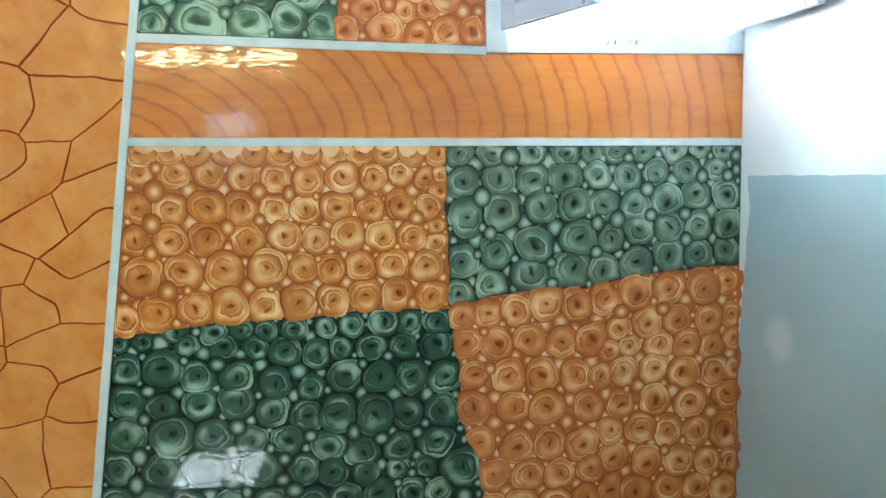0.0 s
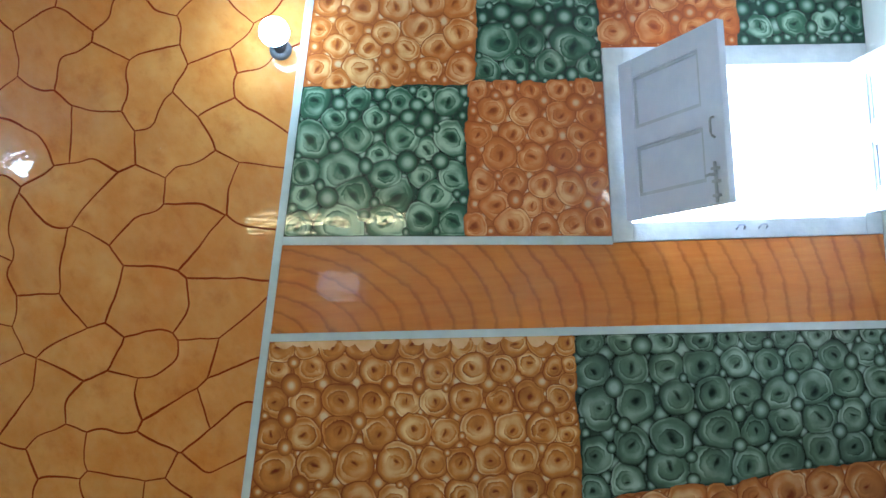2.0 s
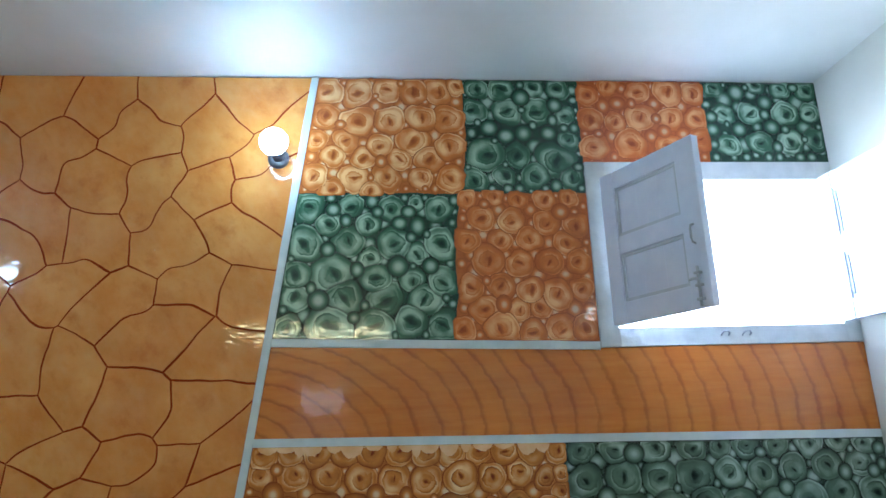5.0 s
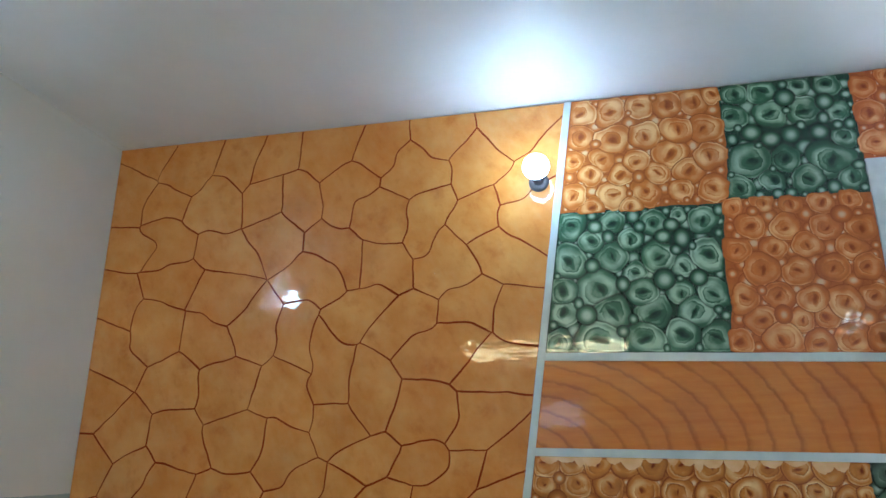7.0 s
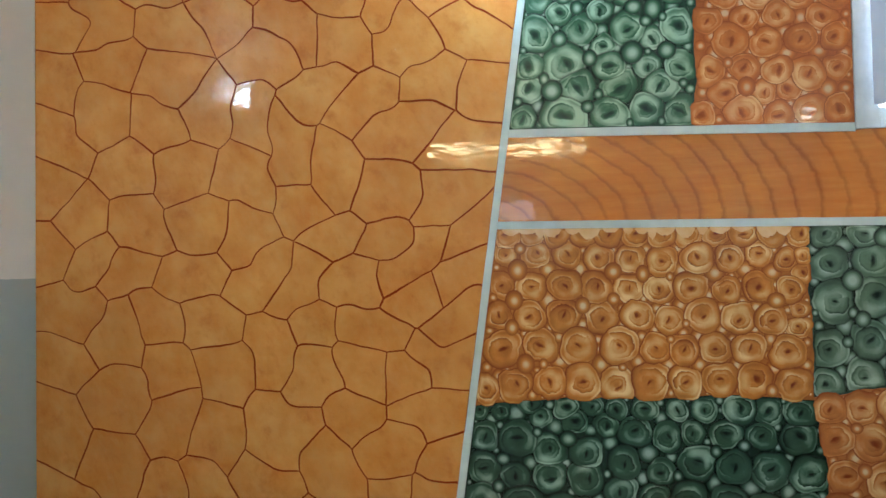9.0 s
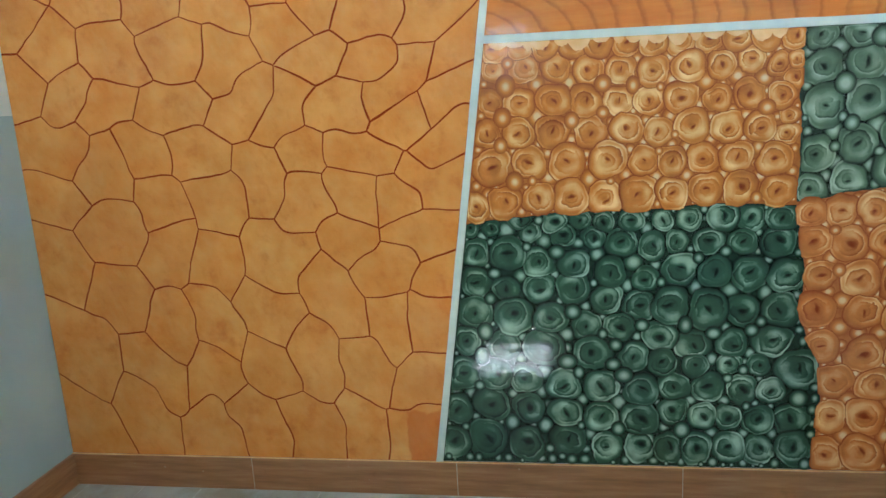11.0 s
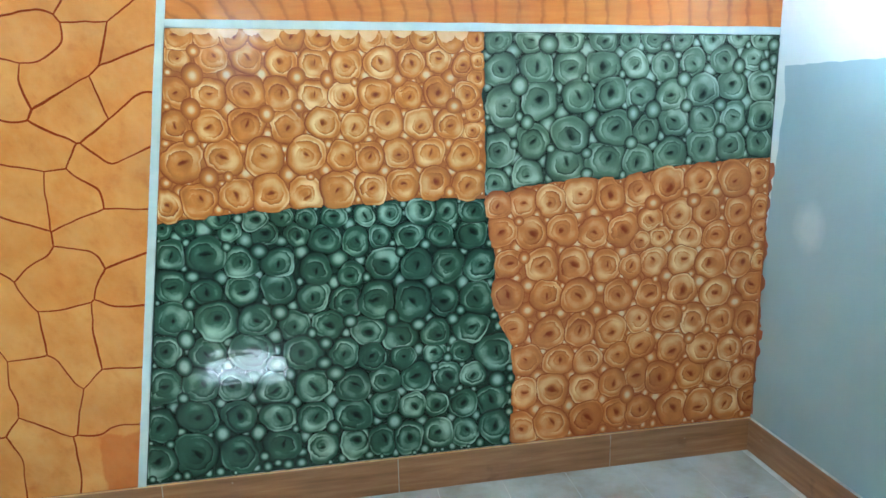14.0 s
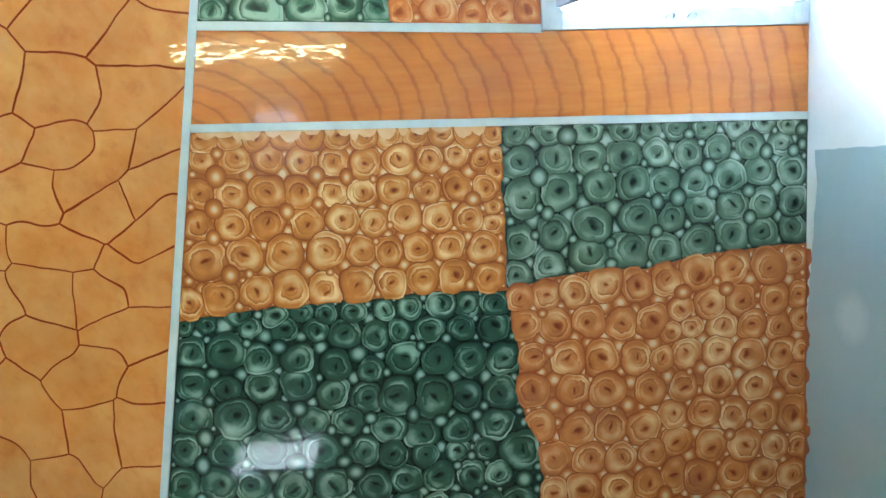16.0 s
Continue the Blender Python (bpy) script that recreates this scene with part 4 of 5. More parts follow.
rows.append([(-1.292, 2.338, 0.038), (-1.186, 2.323, 0.041), (-1.07, 2.314, 0.04), (-0.967, 2.306, 0.04)])
rows.append([(-1.344, 2.257, 0.036), (-1.231, 2.255, 0.035), (-1.13, 2.26, 0.037), (-1.005, 2.245, 0.04)])
rows.append([(-1.274, 2.188, 0.047), (-1.17, 2.174, 0.041), (-1.066, 2.18, 0.039), (-0.969, 2.18, 0.036)])
rows.append([(-1.338, 2.091, 0.037), (-1.238, 2.097, 0.04), (-1.137, 2.079, 0.04), (-1.048, 2.068, 0.045), (-0.967, 2.081, 0.033)])
rows.append([(-1.294, 2.021, 0.044), (-1.18, 2.014, 0.036), (-1.111, 2.023, 0.033)])
rows.append([(-1.371, 1.952, 0.034), (-1.244, 1.958, 0.051), (-1.139, 1.94, 0.039), (-1.043, 1.948, 0.044), (-0.966, 1.95, 0.038)])
mural(Panel(seam_t, const(WX0 - 0.001), lambda x: upper_z(x) + 0.0138, seam_tz), "tawny", rows, "orange mural panel of rosettes beside the window", 12, 0.95, 0.3, 1.34)

# wood-grain band
band = Panel(right_of_strip, const(XE - 0.001), lambda x: lower_z(x) + 0.0128, lambda x: (upper_z(x) - 0.0138) if x < WX0 else WZ0 - 0.001)
tagged(part("wood_grain_band", prism(bmesh.new(), band.outline(), 0.0, 0.006), m_band), "glossy orange band painted like wood grain", "mural band", kind="structure")

# orange paint run over the corner onto the east wall
for z0, z1, w_ in ((0.86, 1.13, 0.030), (0.50, 0.86, 0.044), (0.15, 0.50, 0.030)):
    edge = [(-0.0005, z0), (-0.0005, z1)]
    n = 22
    outer = [(-max(0.12, 0.45 + 1.1 * noise.noise((k * 0.37, z0 * 9, 0.4)) + 0.5 * noise.noise((k * 1.3, z0 * 5, 2.4))) * w_ * (1 - 0.5 * k / n) - 0.001, z1 + (z0 - z1) * k / n) for k in range(n + 1)]
    bm = bmesh.new()
    vs = [bm.verts.new((-0.0012, y_, z_)) for y_, z_ in edge + outer]
    bm.faces.new(vs)
    ext = bmesh.ops.extrude_face_region(bm, geom=list(bm.faces))
    bmesh.ops.translate(bm, vec=(0.0014, 0, 0), verts=[v_ for v_ in ext["geom"] if isinstance(v_, bmesh.types.BMVert)])
    tagged(part("paint_smear", bm, m_overrun), "ragged orange paint overrun on the corner", "paint smear", "paint overruns", "structure")

# ---------------------------------------------------------------- flagstone panel
flag = tagged(part("flagstone_panel", prism(bmesh.new(), Panel(const(XW + 0.001), lambda z: strip_x(z) - 0.0128, const(SK + 0.002), ceil_z).outline(60), 0.0, 0.006), m_groove),
              "orange glazed mural panel of irregular flagstones", "mural panel", kind="structure")


def clip_poly(poly, px, pz, nx, nz):
    out = []
    for (ax, az), (bx, bz) in zip(poly, poly[1:] + poly[:1]):
        da, db = (ax - px) * nx + (az - pz) * nz, (bx - px) * nx + (bz - pz) * nz
        if da <= 0:
            out.append((ax, az))
        if (da < 0 < db) or (db < 0 < da):
            s = da / (da - db)
            out.append((ax + (bx - ax) * s, az + (bz - az) * s))
    return out


# stones, course by course from the ceiling; each is given by the middles (x, z) of its lobes
rng = random.Random(21)
stones = []
stones += [((-3.679, 2.841), (-3.604, 2.785), (-3.565, 2.802)), ((-3.492, 2.762), (-3.421, 2.683), (-3.317, 2.797)), ((-3.25, 2.777), (-3.174, 2.72), (-3.133, 2.842)), ((-3.075, 2.702), (-3.037, 2.81), (-2.964, 2.763)), ((-2.885, 2.759), (-2.813, 2.709), (-2.714, 2.804)), ((-2.636, 2.775), (-2.589, 2.693), (-2.537, 2.786)), ((-2.398, 2.79), (-2.363, 2.763), (-2.295, 2.781)), ((-2.117, 2.793), (-2.058, 2.726), (-1.998, 2.774))]
stones += [((-3.732, 2.712), (-3.697, 2.56), (-3.65, 2.686)), ((-3.534, 2.577), (-3.527, 2.609), (-3.462, 2.597)), ((-3.348, 2.562), (-3.269, 2.62), (-3.217, 2.514)), ((-3.096, 2.522), (-3.061, 2.632), (-3.048, 2.621)), ((-2.928, 2.625), (-2.904, 2.599), (-2.881, 2.496)), ((-2.751, 2.626), (-2.748, 2.491), (-2.654, 2.621)), ((-2.638, 2.48), (-2.563, 2.522), (-2.537, 2.417)), ((-2.519, 2.608), (-2.462, 2.705), (-2.395, 2.609))]
stones += [((-2.217, 2.707), (-2.215, 2.573), (-2.144, 2.626)), ((-2.077, 2.545), (-2.001, 2.608), (-1.92, 2.697))]
stones += [((-3.707, 2.459), (-3.67, 2.371), (-3.565, 2.389)), ((-3.522, 2.363), (-3.511, 2.487), (-3.437, 2.402)), ((-3.518, 2.259), (-3.438, 2.279), (-3.365, 2.258)), ((-3.255, 2.384), (-3.178, 2.383), (-3.112, 2.305)), ((-3.068, 2.448), (-3.007, 2.352), (-2.955, 2.413)), ((-2.813, 2.412), (-2.753, 2.373), (-2.668, 2.28)), ((-2.629, 2.278), (-2.54, 2.303), (-2.5, 2.225)), ((-2.419, 2.37), (-2.397, 2.457), (-2.37, 2.511))]
stones += [((-2.399, 2.227), (-2.33, 2.341), (-2.279, 2.254)), ((-2.25, 2.415), (-2.209, 2.412), (-2.193, 2.509)), ((-2.169, 2.325), (-2.12, 2.275), (-2.03, 2.245)), ((-2.057, 2.433), (-1.955, 2.349), (-1.95, 2.492))]
stones += [((-3.696, 2.258), (-3.635, 2.136), (-3.622, 2.219)), ((-3.544, 2.129), (-3.507, 2.006), (-3.416, 2.045)), ((-3.283, 2.223), (-3.172, 2.151), (-3.127, 2.239)), ((-3.097, 2.069), (-3.041, 2.009), (-3.011, 2.144)), ((-2.924, 2.208), (-2.845, 2.264), (-2.79, 2.226)), ((-2.904, 2.106), (-2.897, 1.96), (-2.885, 2.023)), ((-2.717, 2.063), (-2.643, 2.107), (-2.565, 2.139)), ((-2.54, 2.023), (-2.521, 2.096), (-2.452, 2.118))]
stones += [((-2.263, 2.111), (-2.208, 2.107), (-2.194, 2.138)), ((-2.102, 2.097), (-2.063, 2.032), (-2.056, 2.104))]
stones += [((-3.691, 1.96), (-3.667, 2.05), (-3.574, 1.919)), ((-3.453, 1.861), (-3.35, 1.914), (-3.327, 1.829)), ((-3.314, 2.039), (-3.283, 1.994), (-3.215, 2.008)), ((-3.203, 1.87), (-3.2, 1.794), (-3.093, 1.866)), ((-2.988, 1.837), (-2.924, 1.898), (-2.854, 1.758)), ((-2.781, 2.006), (-2.757, 1.809), (-2.715, 1.913)), ((-2.62, 1.896), (-2.595, 1.763), (-2.554, 1.825)), ((-2.425, 1.924), (-2.298, 1.937), (-2.266, 1.999))]
stones += [((-2.221, 1.868), (-2.171, 1.918), (-2.079, 1.91))]
stones += [((-3.732, 1.86), (-3.72, 1.761), (-3.628, 1.812)), ((-3.618, 1.669), (-3.561, 1.749), (-3.522, 1.659)), ((-3.397, 1.653), (-3.325, 1.712), (-3.281, 1.611)), ((-3.163, 1.663), (-3.059, 1.616), (-3.05, 1.656)), ((-2.756, 1.754), (-2.74, 1.69), (-2.682, 1.69)), ((-2.446, 1.71), (-2.43, 1.795), (-2.337, 1.754)), ((-2.23, 1.761), (-2.228, 1.672), (-2.114, 1.707))]
stones += [((-3.726, 1.612), (-3.688, 1.604), (-3.679, 1.516)), ((-3.576, 1.479), (-3.494, 1.516), (-3.487, 1.58)), ((-3.437, 1.461), (-3.409, 1.507), (-3.311, 1.496)), ((-3.222, 1.463), (-3.121, 1.439), (-3.041, 1.483)), ((-2.967, 1.551), (-2.926, 1.644), (-2.87, 1.626)), ((-2.941, 1.431), (-2.862, 1.413), (-2.818, 1.518)), ((-2.795, 1.362), (-2.716, 1.419), (-2.679, 1.507)), ((-2.641, 1.586), (-2.636, 1.576), (-2.544, 1.591))]
stones += [((-2.596, 1.429), (-2.495, 1.495), (-2.492, 1.43)), ((-2.476, 1.556), (-2.42, 1.587), (-2.387, 1.557)), ((-2.397, 1.464), (-2.341, 1.499), (-2.23, 1.575)), ((-2.191, 1.411), (-2.153, 1.491), (-2.116, 1.503)), ((-2.175, 1.557), (-2.14, 1.57), (-2.085, 1.672))]
stones += [((-3.655, 1.392), (-3.59, 1.308), (-3.543, 1.367)), ((-3.477, 1.23), (-3.405, 1.323), (-3.387, 1.21)), ((-3.303, 1.358), (-3.262, 1.266), (-3.233, 1.3)), ((-3.091, 1.345), (-3.076, 1.263), (-3.024, 1.307)), ((-2.837, 1.274), (-2.831, 1.135), (-2.789, 1.258)), ((-2.717, 1.292), (-2.65, 1.255), (-2.648, 1.303)), ((-2.547, 1.29), (-2.449, 1.259), (-2.39, 1.258)), ((-2.342, 1.356), (-2.288, 1.345), (-2.278, 1.388))]
stones += [((-2.232, 1.272), (-2.193, 1.277), (-2.143, 1.356))]
stones += [((-3.647, 1.121), (-3.634, 1.176), (-3.597, 1.153)), ((-3.497, 1.022), (-3.403, 1.097), (-3.375, 0.968)), ((-3.256, 1.191), (-3.205, 1.084), (-3.179, 1.128)), ((-3.061, 1.166), (-3.003, 1.062), (-2.954, 1.132)), ((-2.711, 1.062), (-2.663, 1.19), (-2.636, 1.132)), ((-2.571, 0.983), (-2.558, 0.95), (-2.503, 1.001)), ((-2.563, 1.173), (-2.476, 1.084), (-2.472, 1.158)), ((-2.374, 1.141), (-2.366, 1.082), (-2.33, 1.122))]
stones += [((-2.336, 1.005), (-2.235, 0.947), (-2.194, 1.026)), ((-2.291, 1.203), (-2.19, 1.122), (-2.148, 1.188))]
stones += [((-3.681, 0.998), (-3.626, 0.95), (-3.601, 0.853)), ((-3.507, 0.815), (-3.397, 0.698), (-3.389, 0.839)), ((-3.285, 0.91), (-3.188, 0.894), (-3.186, 1.026)), ((-3.097, 0.865), (-3.021, 0.974), (-3.014, 0.872)), ((-2.844, 0.993), (-2.843, 0.851), (-2.712, 0.948)), ((-2.63, 0.871), (-2.581, 0.777), (-2.518, 0.688)), ((-2.463, 0.849), (-2.393, 0.825), (-2.359, 0.905)), ((-2.248, 0.804), (-2.226, 0.792), (-2.208, 0.87))]
stones += [((-3.685, 0.647), (-3.614, 0.46), (-3.554, 0.594)), ((-3.3, 0.655), (-3.24, 0.606), (-3.231, 0.732)), ((-3.107, 0.788), (-3.061, 0.643), (-3.032, 0.615)), ((-2.887, 0.778), (-2.861, 0.652), (-2.841, 0.721)), ((-2.459, 0.69), (-2.384, 0.612), (-2.376, 0.724)), ((-2.296, 0.72), (-2.276, 0.617), (-2.227, 0.734))]
stones += [((-3.388, 0.588), (-3.33, 0.509), (-3.26, 0.412)), ((-3.174, 0.403), (-3.094, 0.53), (-3.065, 0.415)), ((-2.898, 0.572), (-2.889, 0.49), (-2.813, 0.466)), ((-2.724, 0.508), (-2.706, 0.576), (-2.682, 0.44)), ((-2.508, 0.425), (-2.505, 0.554), (-2.455, 0.412)), ((-2.375, 0.391), (-2.294, 0.422), (-2.281, 0.499))]
stones += [((-3.689, 0.353), (-3.649, 0.26), (-3.544, 0.203)), ((-3.455, 0.238), (-3.421, 0.361), (-3.346, 0.216)), ((-3.19, 0.212), (-3.138, 0.35), (-3.099, 0.234)), ((-3.013, 0.348), (-2.921, 0.254), (-2.913, 0.275)), ((-2.767, 0.327), (-2.689, 0.281), (-2.688, 0.203)), ((-2.552, 0.343), (-2.525, 0.198), (-2.487, 0.275)), ((-2.389, 0.282), (-2.351, 0.16), (-2.303, 0.312))]


def bend(x, z):
    a = noise.noise_vector((x * 3.3, 0.3, z * 3.3))
    b = noise.noise_vector((x * 8.5, 4.3, z * 8.5))
    c_ = noise.noise_vector((x * 34, 8.1, z * 34))
    return x + 0.004 * a.x + 0.005 * b.x + 0.0022 * c_.x, z + 0.004 * a.z + 0.005 * b.z + 0.0022 * c_.z


def cell_edges(k, sites):
    """The sides of the ground nearest to site k, as (start, end, site across it)."""
    sx, sz, own = sites[k]
    ring = [(sx - 0.6, sz - 0.6, -1), (sx + 0.6, sz - 0.6, -1), (sx + 0.6, sz + 0.6, -1), (sx - 0.6, sz + 0.6, -1)]
    near = sorted((math.hypot(ox - sx, oz - sz), j) for j, (ox, oz, _) in enumerate(sites) if j != k)
    for far, j in near[:60]:
        ox, oz, _ = sites[j]
        nx, nz, px, pz = ox - sx, oz - sz, (sx + ox) / 2, (sz + oz) / 2
        d = [(x - px) * nx + (z - pz) * nz for x, z, _ in ring]
        if max(d) <= 0:
            continue
        out = []
        for i, (x, z, tag) in enumerate(ring):
            (x2, z2, _), da, db = ring[(i + 1) % len(ring)], d[i], d[(i + 1) % len(ring)]
            if da <= 0:
                out.append((x, z, tag))
            if (da <= 0 < db) or (db <= 0 < da):
                s_ = da / (da - db)
                out.append((lerp(x, x2, s_), lerp(z, z2, s_), j if da <= 0 else tag))
        ring = out
    return [((x, z), ring[(i + 1) % len(ring)][:2], sites[tag][2] if tag >= 0 else -1) for i, (x, z, tag) in enumerate(ring)]


def eased(pts):
    """One joint between two stones, drawn by hand: evenly stepped and rounded, its ends kept."""
    run = [0.0]
    for (ax, az), (bx, bz) in zip(pts, pts[1:]):
        run.append(run[-1] + math.hypot(bx - ax, bz - az))
    n = max(2, round(run[-1] / 0.012))
    line = np.array([[np.interp(run[-1] * k / n, run, [p[c] for p in pts]) for c in (0, 1)] for k in range(n + 1)])
    for _ in range(6):
        line[1:-1] = 0.5 * line[1:-1] + 0.25 * (line[:-2] + line[2:])
    return [bend(x, z) for x, z in line]


sites = [(x, z, i) for i, lobes in enumerate(stones) for x, z in lobes]
real = len(sites)
# a ring of sites outside the panel closes the outermost stones
for k in range(-2, 24):
    sites += [(XW - 0.26, 0.14 * k, -1), (strip_x(0.14 * k) + 0.26, 0.14 * k, -1), (XW + 0.09 * k, SK - 0.26, -1), (XW + 0.09 * k, H + 0.26, -1)]
sides = collections.defaultdict(list)
for k, (sx, sz, own) in enumerate(sites[:real]):
    sides[own] += [e for e in cell_edges(k, sites) if e[2] != own and math.dist(e[0], e[1]) > 1e-6]
for own in range(len(stones)):
    # chain the sides into the longest loop, then go from joint to joint
    left, loops = list(sides[own]), []
    while left:
        loop = [left.pop(0)]
        while True:
            nxt = min(left, key=lambda e: math.dist(e[0], loop[-1][1]), default=None)
            if nxt is None or math.dist(nxt[0], loop[-1][1]) > 1e-5:
                break
            loop.append(nxt)
            left.remove(nxt)
        loops.append(loop)
    loop = max(loops, key=len)
    first = next((i for i in range(len(loop)) if loop[i][2] != loop[i - 1][2]), 0)
    loop = loop[first:] + loop[:first]
    line_pts = []
    for _, run in itertools.groupby(loop, key=lambda e: e[2]):
        run = list(run)
        line_pts += eased([run[0][0]] + [e[1] for e in run])[:-1]
    n = len(line_pts)
    inner = []
    for k in range(n):
        (ax, az), (bx, bz) = line_pts[k - 1], line_pts[(k + 1) % n]
        tx, tz = bx - ax, bz - az
        ll = math.hypot(tx, tz) or 1
        gap = 0.0029 + 0.0016 * noise.noise((line_pts[k][0] * 9, 2.2, line_pts[k][1] * 9))
        inner.append((line_pts[k][0] - tz / ll * gap, line_pts[k][1] + tx / ll * gap))
    # keep to the panel
    inner = clip_poly(inner, XW + 0.002, 0, -1, 0)
    inner = clip_poly(inner, 0, SK + 0.003, 0, -1)
    inner = clip_poly(inner, 0, H - 0.006, 0, 1)
    inner = clip_poly(inner, -2.275 - 0.0132, 0, 1, -0.1442)
    if len(inner) < 4:
        continue
    ox, oz = sum(p[0] for p in inner) / len(inner), sum(p[1] for p in inner) / len(inner)
    bm = bmesh.new()
    front = [bm.verts.new((x - ox, -0.0009, z - oz)) for x, z in inner]
    back = [bm.verts.new((x - ox, 0.0007, z - oz)) for x, z in inner]
    try:
        bm.faces.new(front)
    except ValueError:
        bm.free()
        continue
    for k in range(len(front)):
        bm.faces.new((front[k], back[k], back[(k + 1) % len(back)], front[(k + 1) % len(front)]))
    bmesh.ops.recalc_face_normals(bm, faces=bm.faces)
    if bm.faces[:][0].normal.y > 0:
        bmesh.ops.reverse_faces(bm, faces=bm.faces)
    me = bpy.data.meshes.new("flagstone")
    bm.to_mesh(me)
    bm.free()
    me.materials.append(m_stone.m)
    ob = new("flagstone", me)
    ob.parent = flag
    ob.location = (ox, -0.0004 * rng.random(), oz)

# ---------------------------------------------------------------- skirting of wood-look tiles
def skirting(name, horizontal, joints, fixed, label):
    body = None
    for a, b in zip(joints, joints[1:]):
        if horizontal:
            bm = B(a + 0.0010, b - 0.0010, fixed - 0.013, fixed + 0.006, 0.002, SK, bevel=0.0012)
        else:
            bm = B(min(fixed, fixed * 1.0), fixed + 0.013, a + 0.0018, b - 0.0018, 0.002, SK, bevel=0.0012)
        if body is None:
            if horizontal:
                g_ = B(joints[0], joints[-1], fixed - 0.011, fixed + 0.005, 0.0, SK - 0.002)
            else:
                g_ = B(fixed + 0.002, fixed + 0.011, joints[0], joints[-1], 0.0, SK - 0.002)
            body = tagged(part(name, g_, m_grout), label, "skirting", kind="structure")
        part("skirting_tile", bm, m_skirt, body)


tagged(part("caulk_line", B(XW + 0.002, XE - 0.002, -0.0085, -0.001, SK - 0.001, SK + 0.0016), m_torn), "thin pale paint line on the skirting", "trim", kind="structure")
tagged(part("caulk_line", B(XE - 0.0115, XE - 0.001, YS + 0.002, -0.014, SK - 0.001, SK + 0.002), m_grout), "thin pale caulk line on the skirting", "trim", kind="structure")
skirting("baseboard", True, (XW + 0.013, -2.989, -2.192, -1.394, -0.589, XE - 0.013), 0.0, "wood-look tile skirting along the mural wall")
ys = [YS, -2.4, -1.6, -0.8, 0.0]
skirting("baseboard", False, ys, XE - 0.013, "wood-look tile skirting along the east wall")
skirting("baseboard", False, ys, XW, "wood-look tile skirting along the west wall")

# ---------------------------------------------------------------- floor tiles
floor = tagged(part("floor", B(XW, XE, YS, F, -0.08, -0.0008), m_grout), "grey marbled ceramic floor tiles with pale joints", "floor", kind="structure")
TX, TY = 0.2445, 0.2933
tile_mesh = mesh_of("floor_tile", B(-TX / 2 + 0.0011, TX / 2 - 0.0011, -TY / 2 + 0.0011, TY / 2 - 0.0011, -0.012, 0.0, bevel=0.0008), m_tile)
nx, ny = int((XE - XW) / TX) + 2, int(-YS / TY) + 1
for i in range(nx):
    for j in range(ny):
        cx, cy = -1.745 + TX / 2 + (i - 9) * TX, -TY / 2 - j * TY
        if cx - TX / 2 < XW - 0.2 or cx + TX / 2 > XE + 0.2 or cy - TY / 2 < YS - 0.05:
            continue
        ob = new("floor_tile", tile_mesh)
        ob.parent = floor
        ob.location = (cx, cy, 0.0)

# ---------------------------------------------------------------- window with two open shutters
win = tagged(thing("window_1", (WX0 + WX1) / 2, 0, WZ0), "small white wooden window with both shutters open", "window", kind="structure")
hw, hh = (WX1 - WX0) / 2, WZ1 - WZ0
FB, FS, FT = 0.062, 0.068, 0.068
fy0, fy1 = -0.006, 0.09
part("window_frame", B(-hw, -hw + FS, fy0, fy1, 0, hh, bevel=0.002), m_frame, win, "white painted jamb")
part("window_frame", B(hw - 0.056, hw, fy0, fy1, 0, hh, bevel=0.002), m_frame, win, "white painted jamb")
part("window_sill", B(-hw + FS, hw - 0.056, fy0, fy1, 0, FB, bevel=0.002), m_frame, win, "white painted bottom rail")
part("window_head", B(-hw + FS, hw - 0.056, fy0, fy1, hh - FT, hh, bevel=0.002), m_frame, win, "white painted head rail")
for dx_ in (-0.03, 0.045):
    keep = bmesh.new()
    tube_along(keep, [(dx_ - 0.013, fy0 + 0.001, 0.03), (dx_ - 0.013, fy0 - 0.010, 0.036), (dx_ - 0.008, fy0 - 0.014, 0.042), (dx_ + 0.008, fy0 - 0.014, 0.042), (dx_ + 0.013, fy0 - 0.010, 0.036), (dx_ + 0.013, fy0 + 0.001, 0.03)], 0.003)
    part("bolt_keeper", keep, m_bolt, win, "small steel bolt keeper", True)


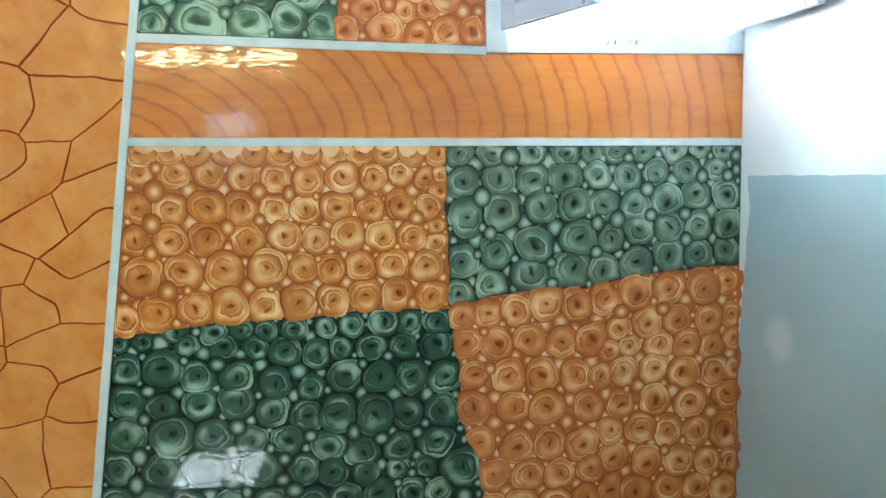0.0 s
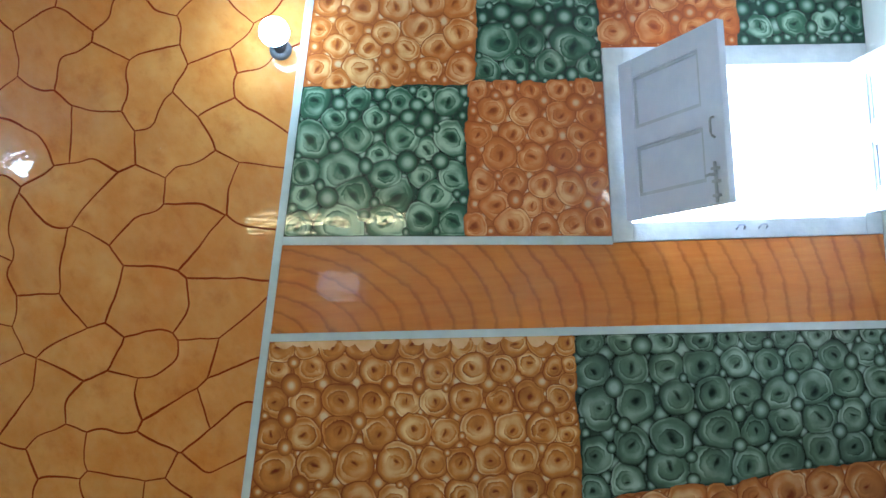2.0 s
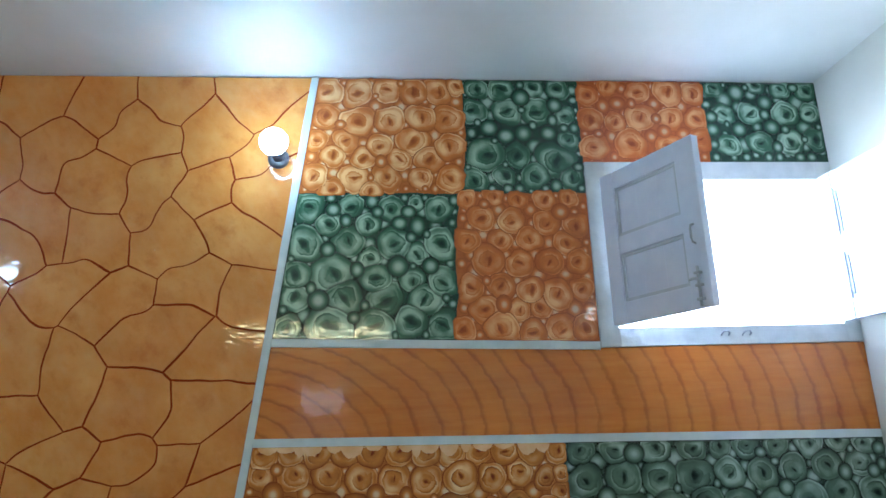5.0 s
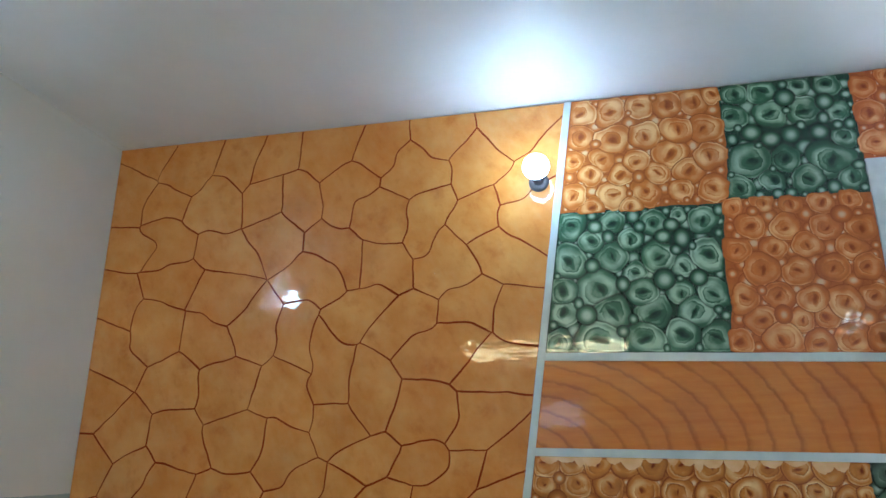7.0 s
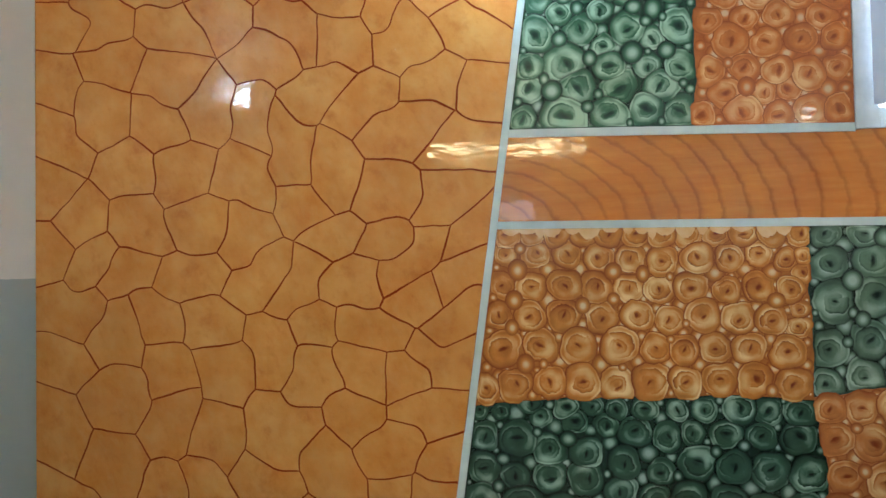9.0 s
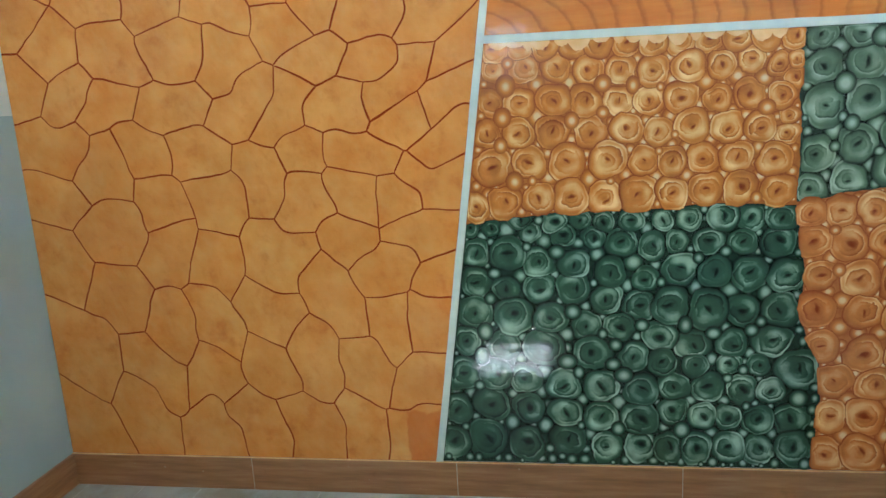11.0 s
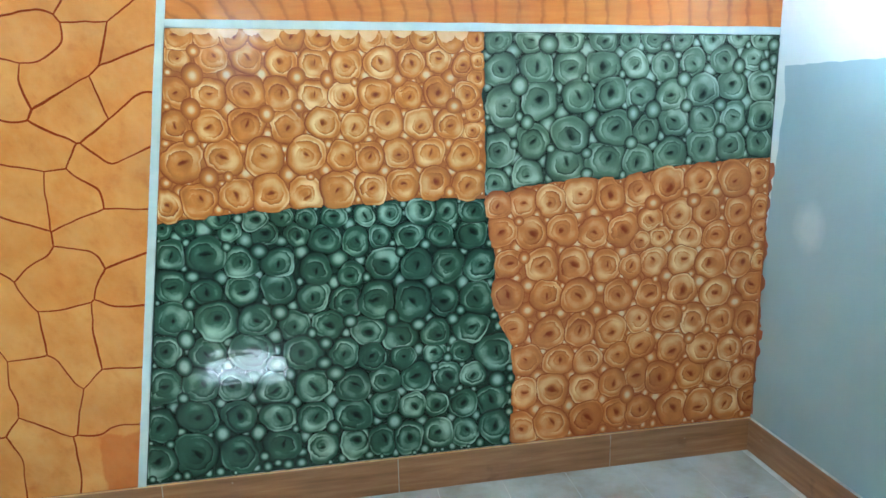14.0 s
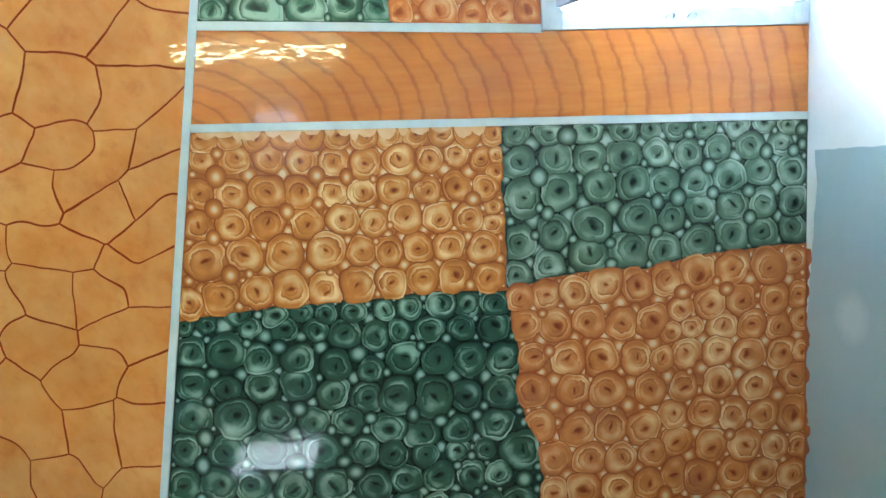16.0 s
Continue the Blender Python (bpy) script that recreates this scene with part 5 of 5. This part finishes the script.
def shutter(hx, angle, mirror, label):
    """A ledged shutter leaf, hinged at hx; its own x runs from the hinge to the free edge."""
    leaf = tagged(thing("window_shutter", hx, -0.0255, WZ0 + FB, angle), label, "shutter", "window shutters")
    L_, Hs, t = 0.400, hh - FB - FT - 0.004, 0.028
    s = -1 if mirror else 1
    st, rl = 0.062, 0.062

    def slab(name, x0, x1, y0, y1, z0, z1, mat=m_shutter, bevel=0.003, label=""):
        a, b = (x0, x1) if s > 0 else (-x1, -x0)
        return part(name, B(a, b, y0, y1, z0, z1, bevel=bevel), mat, leaf, label)

    slab("stile", 0.002, st, -t / 2, t / 2, 0.003, Hs)
    slab("stile", L_ - st - 0.012, L_, -t / 2, t / 2, 0.003, Hs)
    xm0, xm1 = st - 0.001, L_ - st - 0.011
    slab("rail", xm0, xm1, -t / 2 + 0.0015, t / 2 - 0.0015, 0.003, rl + 0.01)
    slab("rail", xm0, xm1, -t / 2 + 0.0015, t / 2 - 0.0015, Hs / 2 - rl / 2, Hs / 2 + rl / 2)
    slab("rail", xm0, xm1, -t / 2 + 0.0015, t / 2 - 0.0015, Hs - rl, Hs)
    for z0, z1 in ((rl + 0.01, Hs / 2 - rl / 2), (Hs / 2 + rl / 2, Hs - rl)):
        # three boards in each panel, set back, with moulding round them
        for k in range(3):
            w_ = (xm1 - xm0) / 3
            slab("panel_board", xm0 + k * w_ - 0.0001, xm0 + (k + 1) * w_ + 0.0001, -0.0035, 0.0035, z0 - 0.004, z1 + 0.004, bevel=0.0015)
        for y0 in (-0.008, 0.004):
            slab("moulding", xm0, xm1, y0, y0 + 0.004, z0, z0 + 0.011, bevel=0.001, mat=m_moulding)
            slab("moulding", xm0, xm1, y0, y0 + 0.004, z1 - 0.011, z1, bevel=0.001, mat=m_moulding)
            slab("moulding", xm0, xm0 + 0.011, y0, y0 + 0.004, z0 + 0.011, z1 - 0.011, bevel=0.001, mat=m_moulding)
            slab("moulding", xm1 - 0.011, xm1, y0, y0 + 0.004, z0 + 0.011, z1 - 0.011, bevel=0.001, mat=m_moulding)
    for z_ in (0.08, Hs - 0.08):
        hb = lathe(bmesh.new(), [(0.005, -0.03), (0.005, 0.03)], 10, pose(0, 0, z_))
        part("hinge", hb, m_steel, leaf, "steel butt hinge", True)
    # tower bolt and pull on the room face
    f = (t / 2) * (1 if mirror else -1)
    o = 1 if mirror else -1
    bx = s * (L_ - 0.034)
    bolt = part("tower_bolt", lathe(bmesh.new(), [(0.0045, 0.0), (0.0045, 0.115)], 10, pose(bx, f + o * 0.008, 0.006)), m_bolt, leaf, "steel tower bolt", True)
    for z_ in (0.022, 0.062, 0.098):
        part("bolt_clip", B(bx - 0.011, bx + 0.011, min(f, f + o * 0.014), max(f, f + o * 0.014), z_, z_ + 0.008, bevel=0.002), m_bolt, bolt)
    part("bolt_knob", tube_along(bmesh.new(), [(bx, f + o * 0.010, 0.085), (bx - s * 0.012, f + o * 0.02, 0.085), (bx - s * 0.022, f + o * 0.022, 0.083)], 0.004), m_bolt, bolt, smooth=True)
    pull = tube_along(bmesh.new(), [(bx, f, 0.19), (bx, f + o * 0.012, 0.194), (bx, f + o * 0.016, 0.204), (bx, f + o * 0.016, 0.234), (bx, f + o * 0.012, 0.244), (bx, f, 0.248)], 0.0035)
    part("pull_handle", pull, m_bolt, leaf, "steel pull handle", True)
    return leaf


shutter(WX0 + FS - 0.016, -65.0, False, "white panelled wooden shutter standing half open")
shutter(WX1 - 0.056 - 0.006, 93.0, True, "white panelled wooden shutter opened against the wall")

# ---------------------------------------------------------------- wall bulbs


def wall_bulb(x, y, z, rz, tilt, mat, label, long=1.0):
    """A batten holder on the wall with an LED bulb standing out from it."""
    ob = tagged(thing("wall_bulb", x, y, z, rz), label, "wall lamp", "wall bulbs")
    out = pose(0, 0, 0, 90 + tilt, 0, 0)
    part("base_plate", lathe(bmesh.new(), [(0.036, -0.004), (0.036, 0.006), (0.030, 0.013), (0.022, 0.016)], 28, pose(0, 0, 0, 90)), m_cap, ob, "grey plastic base", True)
    part("holder", lathe(bmesh.new(), [(0.019, 0.008), (0.019, 0.034), (0.022, 0.036), (0.022, 0.052), (0.018, 0.054)], 24, out), m_dark, ob, "dark lamp holder", True)
    part("bulb_cap", lathe(bmesh.new(), [(0.013, 0.052), (0.014, 0.058), (0.022, 0.068), (0.037, 0.092), (0.041, 0.100)], 28, out), m_cap, ob, "bulb body greyed as if in shade", True)
    prof = [(0.0405, 0.1005)] + [(0.046 * math.cos(radians(a)), 0.112 + (0.044 * math.sin(radians(a)) + 0.011) * long - 0.011) for a in range(-15, 90, 8)]
    part("bulb_globe", lathe(bmesh.new(), prof, 28, out), mat, ob, "glowing LED globe", True)
    return ob


wall_bulb(-1.981, 0.002, 2.553, 0, -8, m_bulb, "lit LED bulb in a holder on the mural wall")
wall_bulb(XW, -1.57, 2.43, 90, -52, m_bulb_side, "lit LED bulb in a holder on the west wall", 1.7)

wall_bulb(XE, -2.72, 2.41, -90, -30, m_bulb_corner, "small lit warm bulb in a holder on the east wall")

# ---------------------------------------------------------------- tube light on the south wall
tl = tagged(thing("tube_light", -2.19, YS, 2.365), "warm fluorescent tube light on the wall", "tube light")
part("batten", B(-0.60, 0.60, 0.0, 0.03, -0.025, 0.025, bevel=0.003), m_plastic, tl)
for s_ in (-1, 1):
    part("end_cap", B(min(s_ * 0.585, s_ * 0.60), max(s_ * 0.585, s_ * 0.60), 0.03, 0.080, -0.022, 0.022, bevel=0.003), m_plastic, tl)
part("tube", lathe(bmesh.new(), [(0.020, -0.583), (0.020, 0.583)], 16, pose(0, 0.056, 0, 0, 90, 0)), m_tube, tl, "glowing tube", True)

# ---------------------------------------------------------------- mat on the floor
mat_ = tagged(thing("floor_mat", -0.215, -0.315, 0.0, 4.0), "dark navy mat with a pale stripe on the tiles", "mat")
part("pad", B(-0.62, 0.0, -0.40, 0.0, 0.0, 0.009, bevel=0.003), m_mat, mat_)
part("stripe", B(-0.052, -0.044, -0.399, -0.001, 0.0085, 0.0098), m_mat_line, mat_)
